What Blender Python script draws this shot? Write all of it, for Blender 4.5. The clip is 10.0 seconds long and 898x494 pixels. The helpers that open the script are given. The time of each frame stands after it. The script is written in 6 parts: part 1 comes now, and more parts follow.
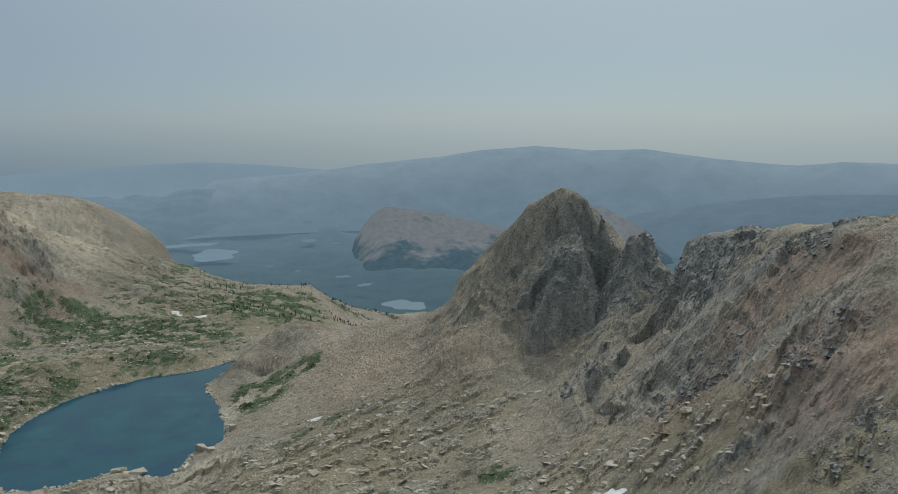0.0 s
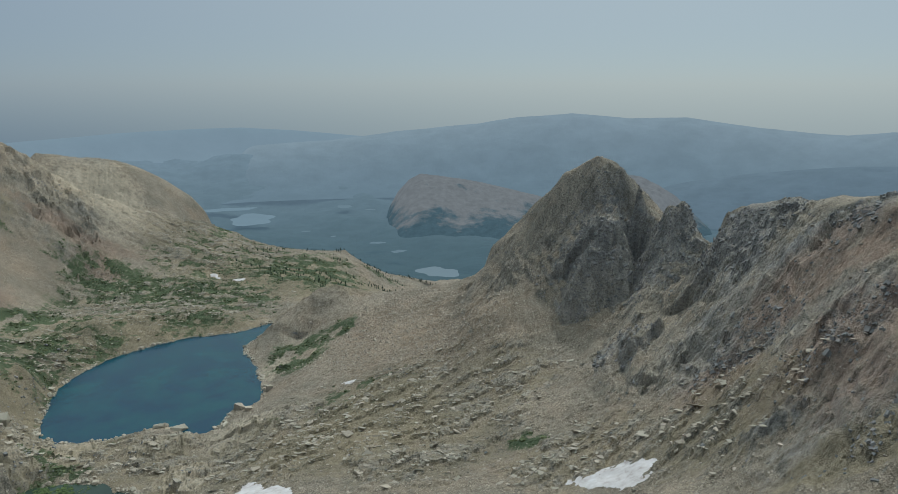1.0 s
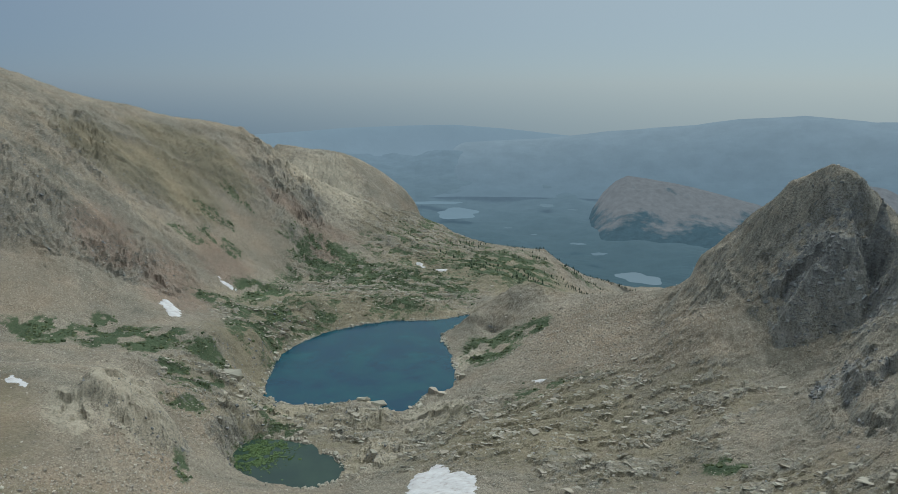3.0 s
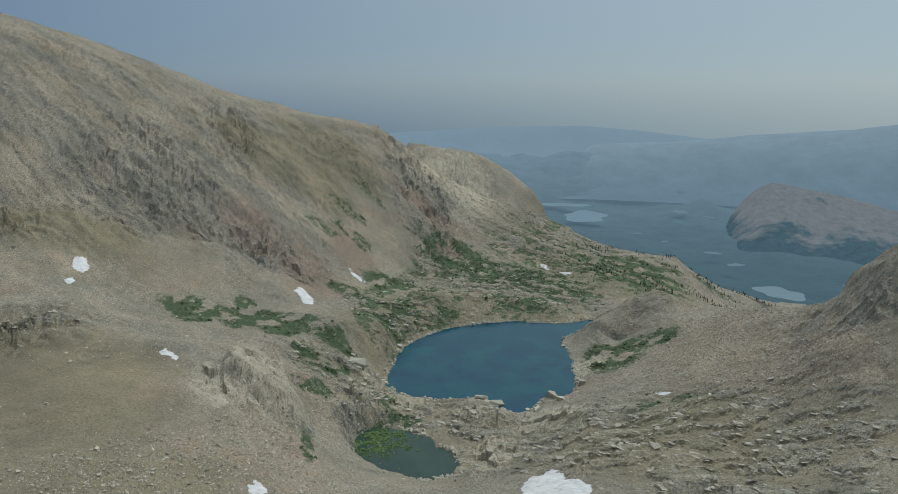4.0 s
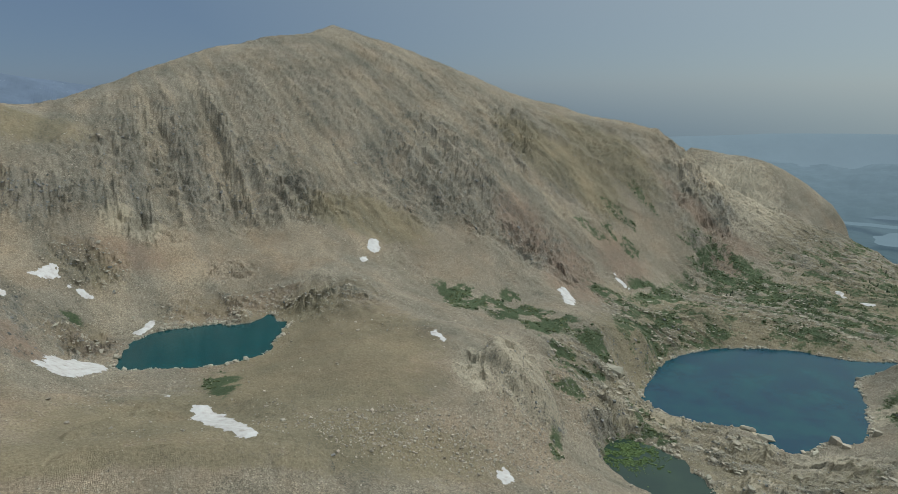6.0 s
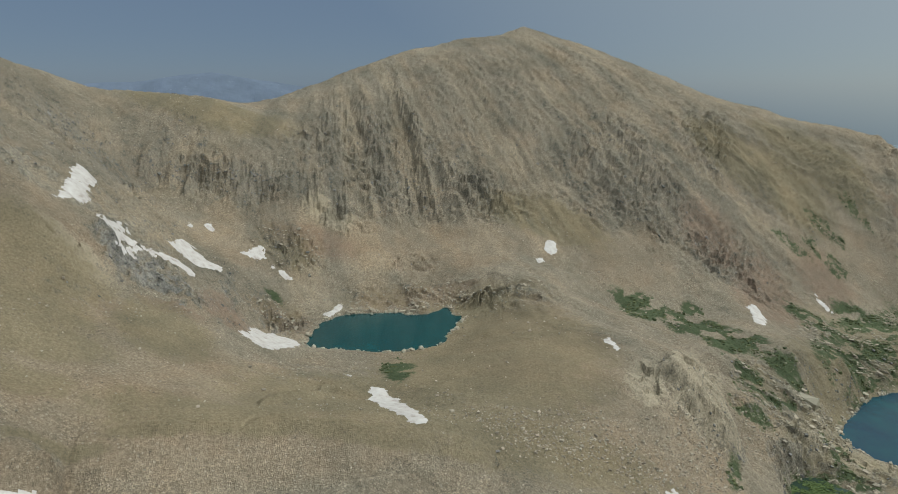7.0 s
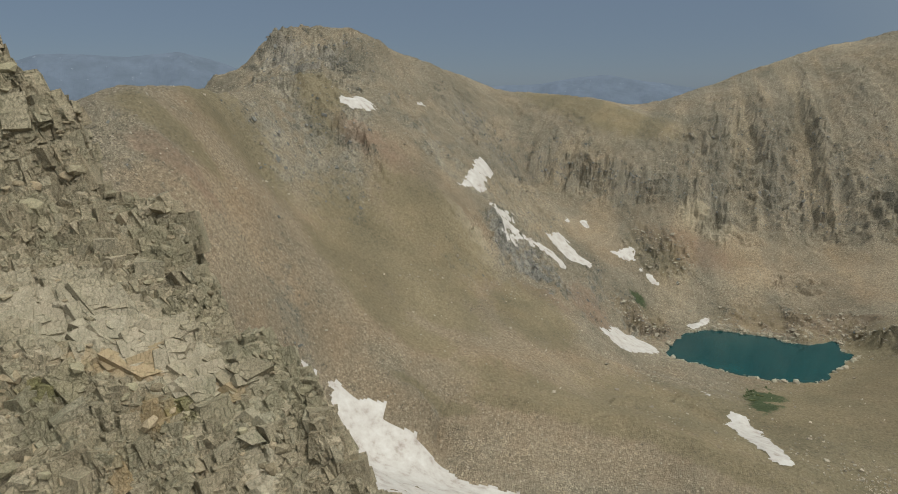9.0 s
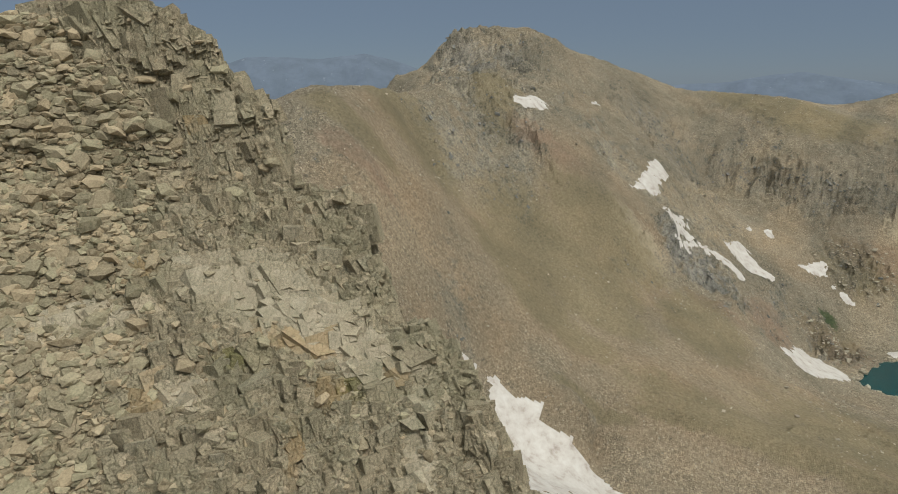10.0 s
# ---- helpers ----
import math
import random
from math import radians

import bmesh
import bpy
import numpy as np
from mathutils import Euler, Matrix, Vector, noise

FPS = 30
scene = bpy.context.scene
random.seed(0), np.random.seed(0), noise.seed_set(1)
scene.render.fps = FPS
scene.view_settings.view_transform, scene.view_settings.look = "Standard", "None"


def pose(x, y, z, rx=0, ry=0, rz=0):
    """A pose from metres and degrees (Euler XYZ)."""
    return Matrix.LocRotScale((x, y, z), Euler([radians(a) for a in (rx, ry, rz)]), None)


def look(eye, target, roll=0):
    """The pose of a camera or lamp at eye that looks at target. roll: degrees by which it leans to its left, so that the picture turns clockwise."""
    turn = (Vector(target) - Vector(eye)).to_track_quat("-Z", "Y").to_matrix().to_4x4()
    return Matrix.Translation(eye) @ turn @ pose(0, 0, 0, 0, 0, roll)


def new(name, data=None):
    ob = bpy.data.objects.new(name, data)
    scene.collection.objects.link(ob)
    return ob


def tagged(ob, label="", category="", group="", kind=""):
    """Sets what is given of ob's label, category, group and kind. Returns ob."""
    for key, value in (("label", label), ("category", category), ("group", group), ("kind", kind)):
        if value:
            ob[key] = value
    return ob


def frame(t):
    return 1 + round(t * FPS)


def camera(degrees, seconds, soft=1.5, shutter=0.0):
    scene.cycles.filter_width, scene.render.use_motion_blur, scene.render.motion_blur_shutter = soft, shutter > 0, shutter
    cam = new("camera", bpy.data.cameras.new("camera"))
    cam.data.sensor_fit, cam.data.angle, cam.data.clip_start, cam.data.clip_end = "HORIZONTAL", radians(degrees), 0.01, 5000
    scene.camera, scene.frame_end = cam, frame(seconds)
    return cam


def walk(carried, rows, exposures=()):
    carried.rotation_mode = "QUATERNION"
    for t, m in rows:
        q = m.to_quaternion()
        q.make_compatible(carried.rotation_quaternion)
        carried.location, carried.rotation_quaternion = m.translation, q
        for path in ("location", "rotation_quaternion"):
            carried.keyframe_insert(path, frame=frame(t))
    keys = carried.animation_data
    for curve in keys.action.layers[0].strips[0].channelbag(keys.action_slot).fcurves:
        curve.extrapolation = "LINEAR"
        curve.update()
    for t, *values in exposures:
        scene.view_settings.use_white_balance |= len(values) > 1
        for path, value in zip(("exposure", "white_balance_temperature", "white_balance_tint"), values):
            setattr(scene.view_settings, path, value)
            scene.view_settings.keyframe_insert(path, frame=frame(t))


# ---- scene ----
# The camera hovers at one spot, 470 m above the large lake, and pans to its left.
EYE = (0.0, 0.0, 470.0)
# seconds, yaw, pitch, roll
PAN = [(0.0, -0.70, -10.65, 0.3), (0.2, -0.56, -10.68, 0.25), (0.3, -0.30, -13.30, 0.1), (0.5, 0.0, -13.34, 0.04),
       (1.0, 2.27, -13.35, 0.05), (1.5, 5.41, -13.39, 0.08), (2.0, 9.73, -13.39, 0.04), (2.5, 14.17, -13.40, 0.01),
       (4.0, 30.06, -13.41, -0.15), (4.5, 34.79, -13.37, -0.18), (5.0, 40.65, -13.35, -0.11), (5.5, 46.16, -13.33, -0.06),
       (7.0, 67.85, -13.26, -0.15), (7.5, 75.31, -13.19, -0.10), (8.0, 82.90, -13.14, 0.0), (8.5, 90.32, -13.12, 0.07),
       (9.0, 98.86, -13.12, 0.15), (9.5, 105.97, -13.12, 0.25), (10.0, 112.98, -13.13, 0.30)]
cam = camera(66.54, 10.0, soft=0.5)
walk(cam, [(t, pose(*EYE, 90 + pitch, roll, yaw)) for t, yaw, pitch, roll in PAN],
     exposures=[(0.0, 0.0, 5420, 7), (2.5, 0.0, 5270, 5), (4.5, 0.0, 5280, 5), (5.5, 0.0, 5400, 5), (7.0, 0.0, 5800, 6), (10.0, 0.0, 6200, 8)])

# ---- sky and sun: a smoky summer day, the sun high ahead of the first view ----
SUN_YAW, SUN_ELEVATION = -22.0, 52.0
world = bpy.data.worlds.new("smoky_sky")
scene.world = world
world.use_nodes = True
wn, wl = world.node_tree.nodes, world.node_tree.links
wn.clear()
sky = wn.new("ShaderNodeTexSky")
sky.sky_type, sky.sun_disc = "NISHITA", False
sky.sun_elevation, sky.sun_rotation = radians(SUN_ELEVATION), radians(-SUN_YAW)
sky.altitude, sky.air_density, sky.dust_density, sky.ozone_density = 3500, 1.0, 5.0, 1.0
sun_from = Vector((-math.sin(radians(SUN_YAW)) * math.cos(radians(SUN_ELEVATION)),
                   math.cos(radians(SUN_YAW)) * math.cos(radians(SUN_ELEVATION)), math.sin(radians(SUN_ELEVATION))))
# the smoke scatters the light forward: milky towards the sun, slate blue away from it
way = wn.new("ShaderNodeTexCoord")
toward = wn.new("ShaderNodeVectorMath")
toward.operation, toward.inputs[1].default_value = "DOT_PRODUCT", sun_from
glare = wn.new("ShaderNodeMapRange")
glare.inputs["From Min"].default_value, glare.inputs["From Max"].default_value = 0.02, 0.74
smoke = wn.new("ShaderNodeMixRGB")
smoke.inputs[1].default_value, smoke.inputs[2].default_value = (1.35, 1.65, 2.05, 1), (4.4, 4.35, 3.55, 1)
aureole = wn.new("ShaderNodeMapRange")
aureole.inputs["From Min"].default_value, aureole.inputs["From Max"].default_value = 0.74, 1.0
bright = wn.new("ShaderNodeMixRGB")
bright.inputs[2].default_value = (8.0, 7.6, 6.6, 1)
# and, as under any veiled sky, it is brightest overhead
split = wn.new("ShaderNodeSeparateXYZ")
lift = wn.new("ShaderNodeMath")
lift.operation = "MULTIPLY"
gain = wn.new("ShaderNodeMath")
gain.operation, gain.inputs[1].default_value, gain.inputs[2].default_value = "MULTIPLY_ADD", 3.3, 1.0
overhead = wn.new("ShaderNodeVectorMath")
overhead.operation = "SCALE"
veil = wn.new("ShaderNodeMixRGB")
veil.inputs[0].default_value = 0.85
wout, wbg = wn.new("ShaderNodeOutputWorld"), wn.new("ShaderNodeBackground")
wbg.inputs["Strength"].default_value = 0.1
wl.new(way.outputs["Generated"], toward.inputs[0])
wl.new(toward.outputs["Value"], glare.inputs["Value"])
wl.new(glare.outputs[0], smoke.inputs[0])
wl.new(sky.outputs[0], veil.inputs[1])
wl.new(toward.outputs["Value"], aureole.inputs["Value"])
wl.new(aureole.outputs[0], bright.inputs[0])
wl.new(smoke.outputs[0], bright.inputs[1])
wl.new(way.outputs["Generated"], split.inputs[0])
wl.new(split.outputs["Z"], lift.inputs[0])
wl.new(split.outputs["Z"], lift.inputs[1])
wl.new(lift.outputs[0], gain.inputs[0])
wl.new(bright.outputs[0], overhead.inputs[0])
wl.new(gain.outputs[0], overhead.inputs["Scale"])
wl.new(overhead.outputs[0], veil.inputs[2])
# the smoke lies thickest over the plain, below the level of the eye
band = wn.new("ShaderNodeMapRange")
band.interpolation_type = "SMOOTHSTEP"
band.inputs["From Min"].default_value, band.inputs["From Max"].default_value = 0.02, -0.085
wl.new(split.outputs["Z"], band.inputs["Value"])
drown = wn.new("ShaderNodeMixRGB")
drown.blend_type = "MULTIPLY"
drown.inputs[2].default_value = (0.60, 0.72, 0.82, 1)
clear = wn.new("ShaderNodeMath")
clear.operation, clear.inputs[1].default_value, clear.inputs[2].default_value = "MULTIPLY_ADD", -1.0, 1.0
thick = wn.new("ShaderNodeMath")
thick.operation = "MULTIPLY"
wl.new(glare.outputs[0], clear.inputs[0])
wl.new(clear.outputs[0], thick.inputs[0])
wl.new(band.outputs[0], thick.inputs[1])
wl.new(thick.outputs[0], drown.inputs[0])
wl.new(veil.outputs[0], drown.inputs[1])
wl.new(drown.outputs[0], wbg.inputs["Color"])
wl.new(wbg.outputs[0], wout.inputs[0])

sun = new("sun", bpy.data.lights.new("sun", "SUN"))
sun.data.energy, sun.data.angle, sun.data.color = 1.7, radians(1.0), (1.0, 0.93, 0.82)
sun.matrix_world = look(sun_from * 3000, (0, 0, 0))

# ---- materials ----
def material(name, roughness=0.9, specular=0.2):
    m = bpy.data.materials.new(name)
    m.use_nodes = True
    b = m.node_tree.nodes["Principled BSDF"]
    b.inputs["Roughness"].default_value = roughness
    b.inputs["Specular IOR Level"].default_value = specular
    return m, m.node_tree.nodes, m.node_tree.links, b


def noise_node(nodes, links, scale, detail=6.0, rough=0.6, vector=None):
    n = nodes.new("ShaderNodeTexNoise")
    n.inputs["Scale"].default_value, n.inputs["Detail"].default_value, n.inputs["Roughness"].default_value = scale, detail, rough
    if vector is not None:
        links.new(vector, n.inputs["Vector"])
    return n


def ramp_node(nodes, links, source, stops):
    r = nodes.new("ShaderNodeValToRGB")
    e = r.color_ramp.elements
    while len(e) < len(stops):
        e.new(0.5)
    for k, (p, c) in enumerate(stops):
        e[k].position, e[k].color = p, (*c, 1)
    links.new(source, r.inputs[0])
    return r


def mix_node(nodes, links, factor, a, b, mode="MIX"):
    m = nodes.new("ShaderNodeMixRGB")
    m.blend_type = mode
    for socket, v in zip(m.inputs, (factor, a, b)):
        if isinstance(v, (int, float)):
            socket.default_value = v
        elif isinstance(v, tuple):
            socket.default_value = (*v, 1)
        else:
            links.new(v, socket)
    return m.outputs[0]


def bump_node(nodes, links, b, height, strength, distance):
    n = nodes.new("ShaderNodeBump")
    n.inputs["Strength"].default_value, n.inputs["Distance"].default_value = strength, distance
    links.new(height, n.inputs["Height"])
    links.new(n.outputs[0], b.inputs["Normal"])


def math_node(nodes, links, op, a, b=0.0, clamp=False):
    m = nodes.new("ShaderNodeMath")
    m.operation, m.use_clamp = op, clamp
    for socket, v in zip(m.inputs, (a, b)):
        if isinstance(v, (int, float)):
            socket.default_value = v
        else:
            links.new(v, socket)
    return m.outputs[0]


def attribute_node(nodes, name):
    a = nodes.new("ShaderNodeAttribute")
    a.attribute_name = name
    return a.outputs["Fac"]


def ground_material():
    """Weathered granite, talus, tundra turf, willow green and rusty scree, laid out by the sheet's cover attributes."""
    m, n, l, b = material("alpine_ground", 0.95, 0.1)
    pos = n.new("ShaderNodeNewGeometry").outputs["Position"]
    big, mid, fine = noise_node(n, l, 0.012, 5, 0.6, pos), noise_node(n, l, 0.09, 7, 0.7, pos), noise_node(n, l, 0.4, 6, 0.75, pos)
    cells = n.new("ShaderNodeTexVoronoi")
    cells.inputs["Scale"].default_value = 1.15
    l.new(pos, cells.inputs["Vector"])
    speck = ramp_node(n, l, cells.outputs["Color"], [(0.1, (0.5, 0.5, 0.51)), (0.55, (1.0, 1.0, 1.0)), (0.95, (1.65, 1.62, 1.57))]).outputs[0]
    rock = ramp_node(n, l, mid.outputs[0], [(0.3, (0.12, 0.112, 0.092)), (0.5, (0.225, 0.208, 0.17)), (0.7, (0.40, 0.365, 0.30))]).outputs[0]
    rock = mix_node(n, l, 0.5, rock, ramp_node(n, l, fine.outputs[0], [(0.38, (0.085, 0.08, 0.07)), (0.62, (0.52, 0.48, 0.405))]).outputs[0])
    talus = ramp_node(n, l, mid.outputs[0], [(0.3, (0.195, 0.172, 0.138)), (0.7, (0.335, 0.297, 0.242))]).outputs[0]
    talus = mix_node(n, l, 0.52, talus, ramp_node(n, l, fine.outputs[0], [(0.35, (0.115, 0.10, 0.078)), (0.65, (0.44, 0.39, 0.295))]).outputs[0])
    sandy = ramp_node(n, l, fine.outputs[0], [(0.35, (0.21, 0.165, 0.115)), (0.65, (0.44, 0.355, 0.26))]).outputs[0]
    talus = mix_node(n, l, math_node(n, l, "MULTIPLY", attribute_node(n, "even"), 0.7), talus, sandy)
    strewn = ramp_node(n, l, noise_node(n, l, 0.035, 4, 0.6, pos).outputs[0], [(0.38, (0.25,) * 3), (0.62, (0.85,) * 3)]).outputs[0]
    strewn = math_node(n, l, "MULTIPLY", strewn, math_node(n, l, "SUBTRACT", 1.0, math_node(n, l, "MULTIPLY", attribute_node(n, "even"), 0.45)))
    stain = ramp_node(n, l, noise_node(n, l, 0.016, 5, 0.65, pos).outputs[0], [(0.45, (0, 0, 0)), (0.68, (1, 1, 1))]).outputs[0]
    talus = mix_node(n, l, math_node(n, l, "MULTIPLY", stain, 0.28), talus, mix_node(n, l, 1.0, talus, (1.1, 0.88, 0.72), "MULTIPLY"))
    talus = mix_node(n, l, strewn, talus, speck, "MULTIPLY")
    # single paler stones lie scattered on it
    lone = n.new("ShaderNodeTexVoronoi")
    lone.inputs["Scale"].default_value = 0.42
    l.new(pos, lone.inputs["Vector"])
    few = math_node(n, l, "MULTIPLY", math_node(n, l, "LESS_THAN", lone.outputs["Distance"], 0.34), math_node(n, l, "GREATER_THAN", lone.outputs["Color"], 0.78))
    talus = mix_node(n, l, math_node(n, l, "MULTIPLY", few, 0.45), talus, (0.56, 0.50, 0.41))
    turf = ramp_node(n, l, fine.outputs[0], [(0.3, (0.148, 0.125, 0.077)), (0.7, (0.31, 0.266, 0.176))]).outputs[0]
    green = ramp_node(n, l, fine.outputs[0], [(0.3, (0.045, 0.066, 0.037)), (0.7, (0.125, 0.152, 0.082))]).outputs[0]
    rust = ramp_node(n, l, fine.outputs[0], [(0.3, (0.165, 0.112, 0.085)), (0.7, (0.37, 0.275, 0.21))]).outputs[0]
    # dark outcrop rock; its lifted blue-grey also paints in haze over shaded cliffs
    dark = ramp_node(n, l, fine.outputs[0], [(0.3, (0.14, 0.145, 0.153)), (0.7, (0.40, 0.40, 0.395))]).outputs[0]
    dark = mix_node(n, l, 0.7, dark, ramp_node(n, l, attribute_node(n, "tone"), [(0.0, (0.5, 0.52, 0.55)), (1.0, (1.5, 1.47, 1.4))]).outputs[0], "MULTIPLY")
    wobble = math_node(n, l, "SUBTRACT", math_node(n, l, "ADD", mid.outputs[0], math_node(n, l, "MULTIPLY", fine.outputs[0], 0.6)), 0.8)

    def edge(name, gain):
        a = math_node(n, l, "ADD", attribute_node(n, name), math_node(n, l, "MULTIPLY", wobble, 2.3))
        a = math_node(n, l, "ADD", math_node(n, l, "MULTIPLY", math_node(n, l, "SUBTRACT", a, 0.5), gain), 0.5, True)
        return math_node(n, l, "MULTIPLY", a, math_node(n, l, "MULTIPLY", attribute_node(n, name), 3.0, True))
    blocks = ramp_node(n, l, attribute_node(n, "tone"), [(0.0, (0.55, 0.56, 0.58)), (0.5, (1.0, 1.0, 1.0)), (1.0, (1.45, 1.42, 1.36))]).outputs[0]
    rock = mix_node(n, l, 0.8, rock, blocks, "MULTIPLY")
    c = mix_node(n, l, edge("talus", 2.2), rock, talus)
    # pale granite, which also carries the haze painted on the tan nose
    granite = ramp_node(n, l, fine.outputs[0], [(0.3, (0.33, 0.288, 0.216)), (0.7, (0.55, 0.485, 0.375))]).outputs[0]
    c = mix_node(n, l, math_node(n, l, "MULTIPLY", edge("pale", 1.6), 0.85), c, granite)
    c = mix_node(n, l, math_node(n, l, "MULTIPLY", edge("dark", 1.5), 0.6), c, dark)
    c = mix_node(n, l, math_node(n, l, "MULTIPLY", edge("rust", 1.3), 0.7), c, rust)
    c = mix_node(n, l, math_node(n, l, "MULTIPLY", edge("turf", 1.5), 0.75), c, turf)
    c = mix_node(n, l, edge("green", 2.6), c, green)
    tone = ramp_node(n, l, big.outputs[0], [(0.3, (0.68, 0.69, 0.68)), (0.7, (1.06, 1.03, 0.99))]).outputs[0]
    c = mix_node(n, l, 1.0, c, tone, "MULTIPLY")
    streak = ramp_node(n, l, attribute_node(n, "streak"), [(0.2, (0.90, 0.91, 0.92)), (0.5, (1.0, 1.0, 1.0)), (0.8, (1.12, 1.09, 1.05))]).outputs[0]
    l.new(mix_node(n, l, 1.0, c, streak, "MULTIPLY"), b.inputs["Base Color"])
    bump_node(n, l, b, mix_node(n, l, 0.4, fine.outputs[0], cells.outputs["Distance"]), 0.85, 3.4)
    return m


def water_material(name, deep, shallow):
    m, n, l, b = material(name, 0.1, 0.22)
    pos = n.new("ShaderNodeNewGeometry").outputs["Position"]
    big = noise_node(n, l, 0.02, 3, 0.5, pos)
    l.new(mix_node(n, l, ramp_node(n, l, big.outputs[0], [(0.35, (0, 0, 0)), (0.7, (1, 1, 1))]).outputs[0], deep, shallow), b.inputs["Base Color"])
    bump_node(n, l, b, noise_node(n, l, 0.8, 3, 0.5, pos).outputs[0], 0.15, 0.3)
    return m


def snow_material():
    m, n, l, b = material("old_snow", 0.6, 0.3)
    pos = n.new("ShaderNodeNewGeometry").outputs["Position"]
    dirt = noise_node(n, l, 0.12, 7, 0.65, pos)
    l.new(ramp_node(n, l, dirt.outputs[0], [(0.30, (0.29, 0.25, 0.225)), (0.45, (0.43, 0.40, 0.38)), (0.68, (0.51, 0.495, 0.48))]).outputs[0], b.inputs["Base Color"])
    bump_node(n, l, b, dirt.outputs[0], 0.5, 1.0)
    return m


GROUND, SNOW = ground_material(), snow_material()
LAKE_WATER = water_material("deep_lake_water", (0.005, 0.033, 0.060), (0.008, 0.052, 0.066))
TARN_WATER = water_material("tarn_water", (0.006, 0.043, 0.050), (0.008, 0.056, 0.062))
POND_WATER = water_material("pond_water", (0.02, 0.035, 0.03), (0.03, 0.05, 0.035))

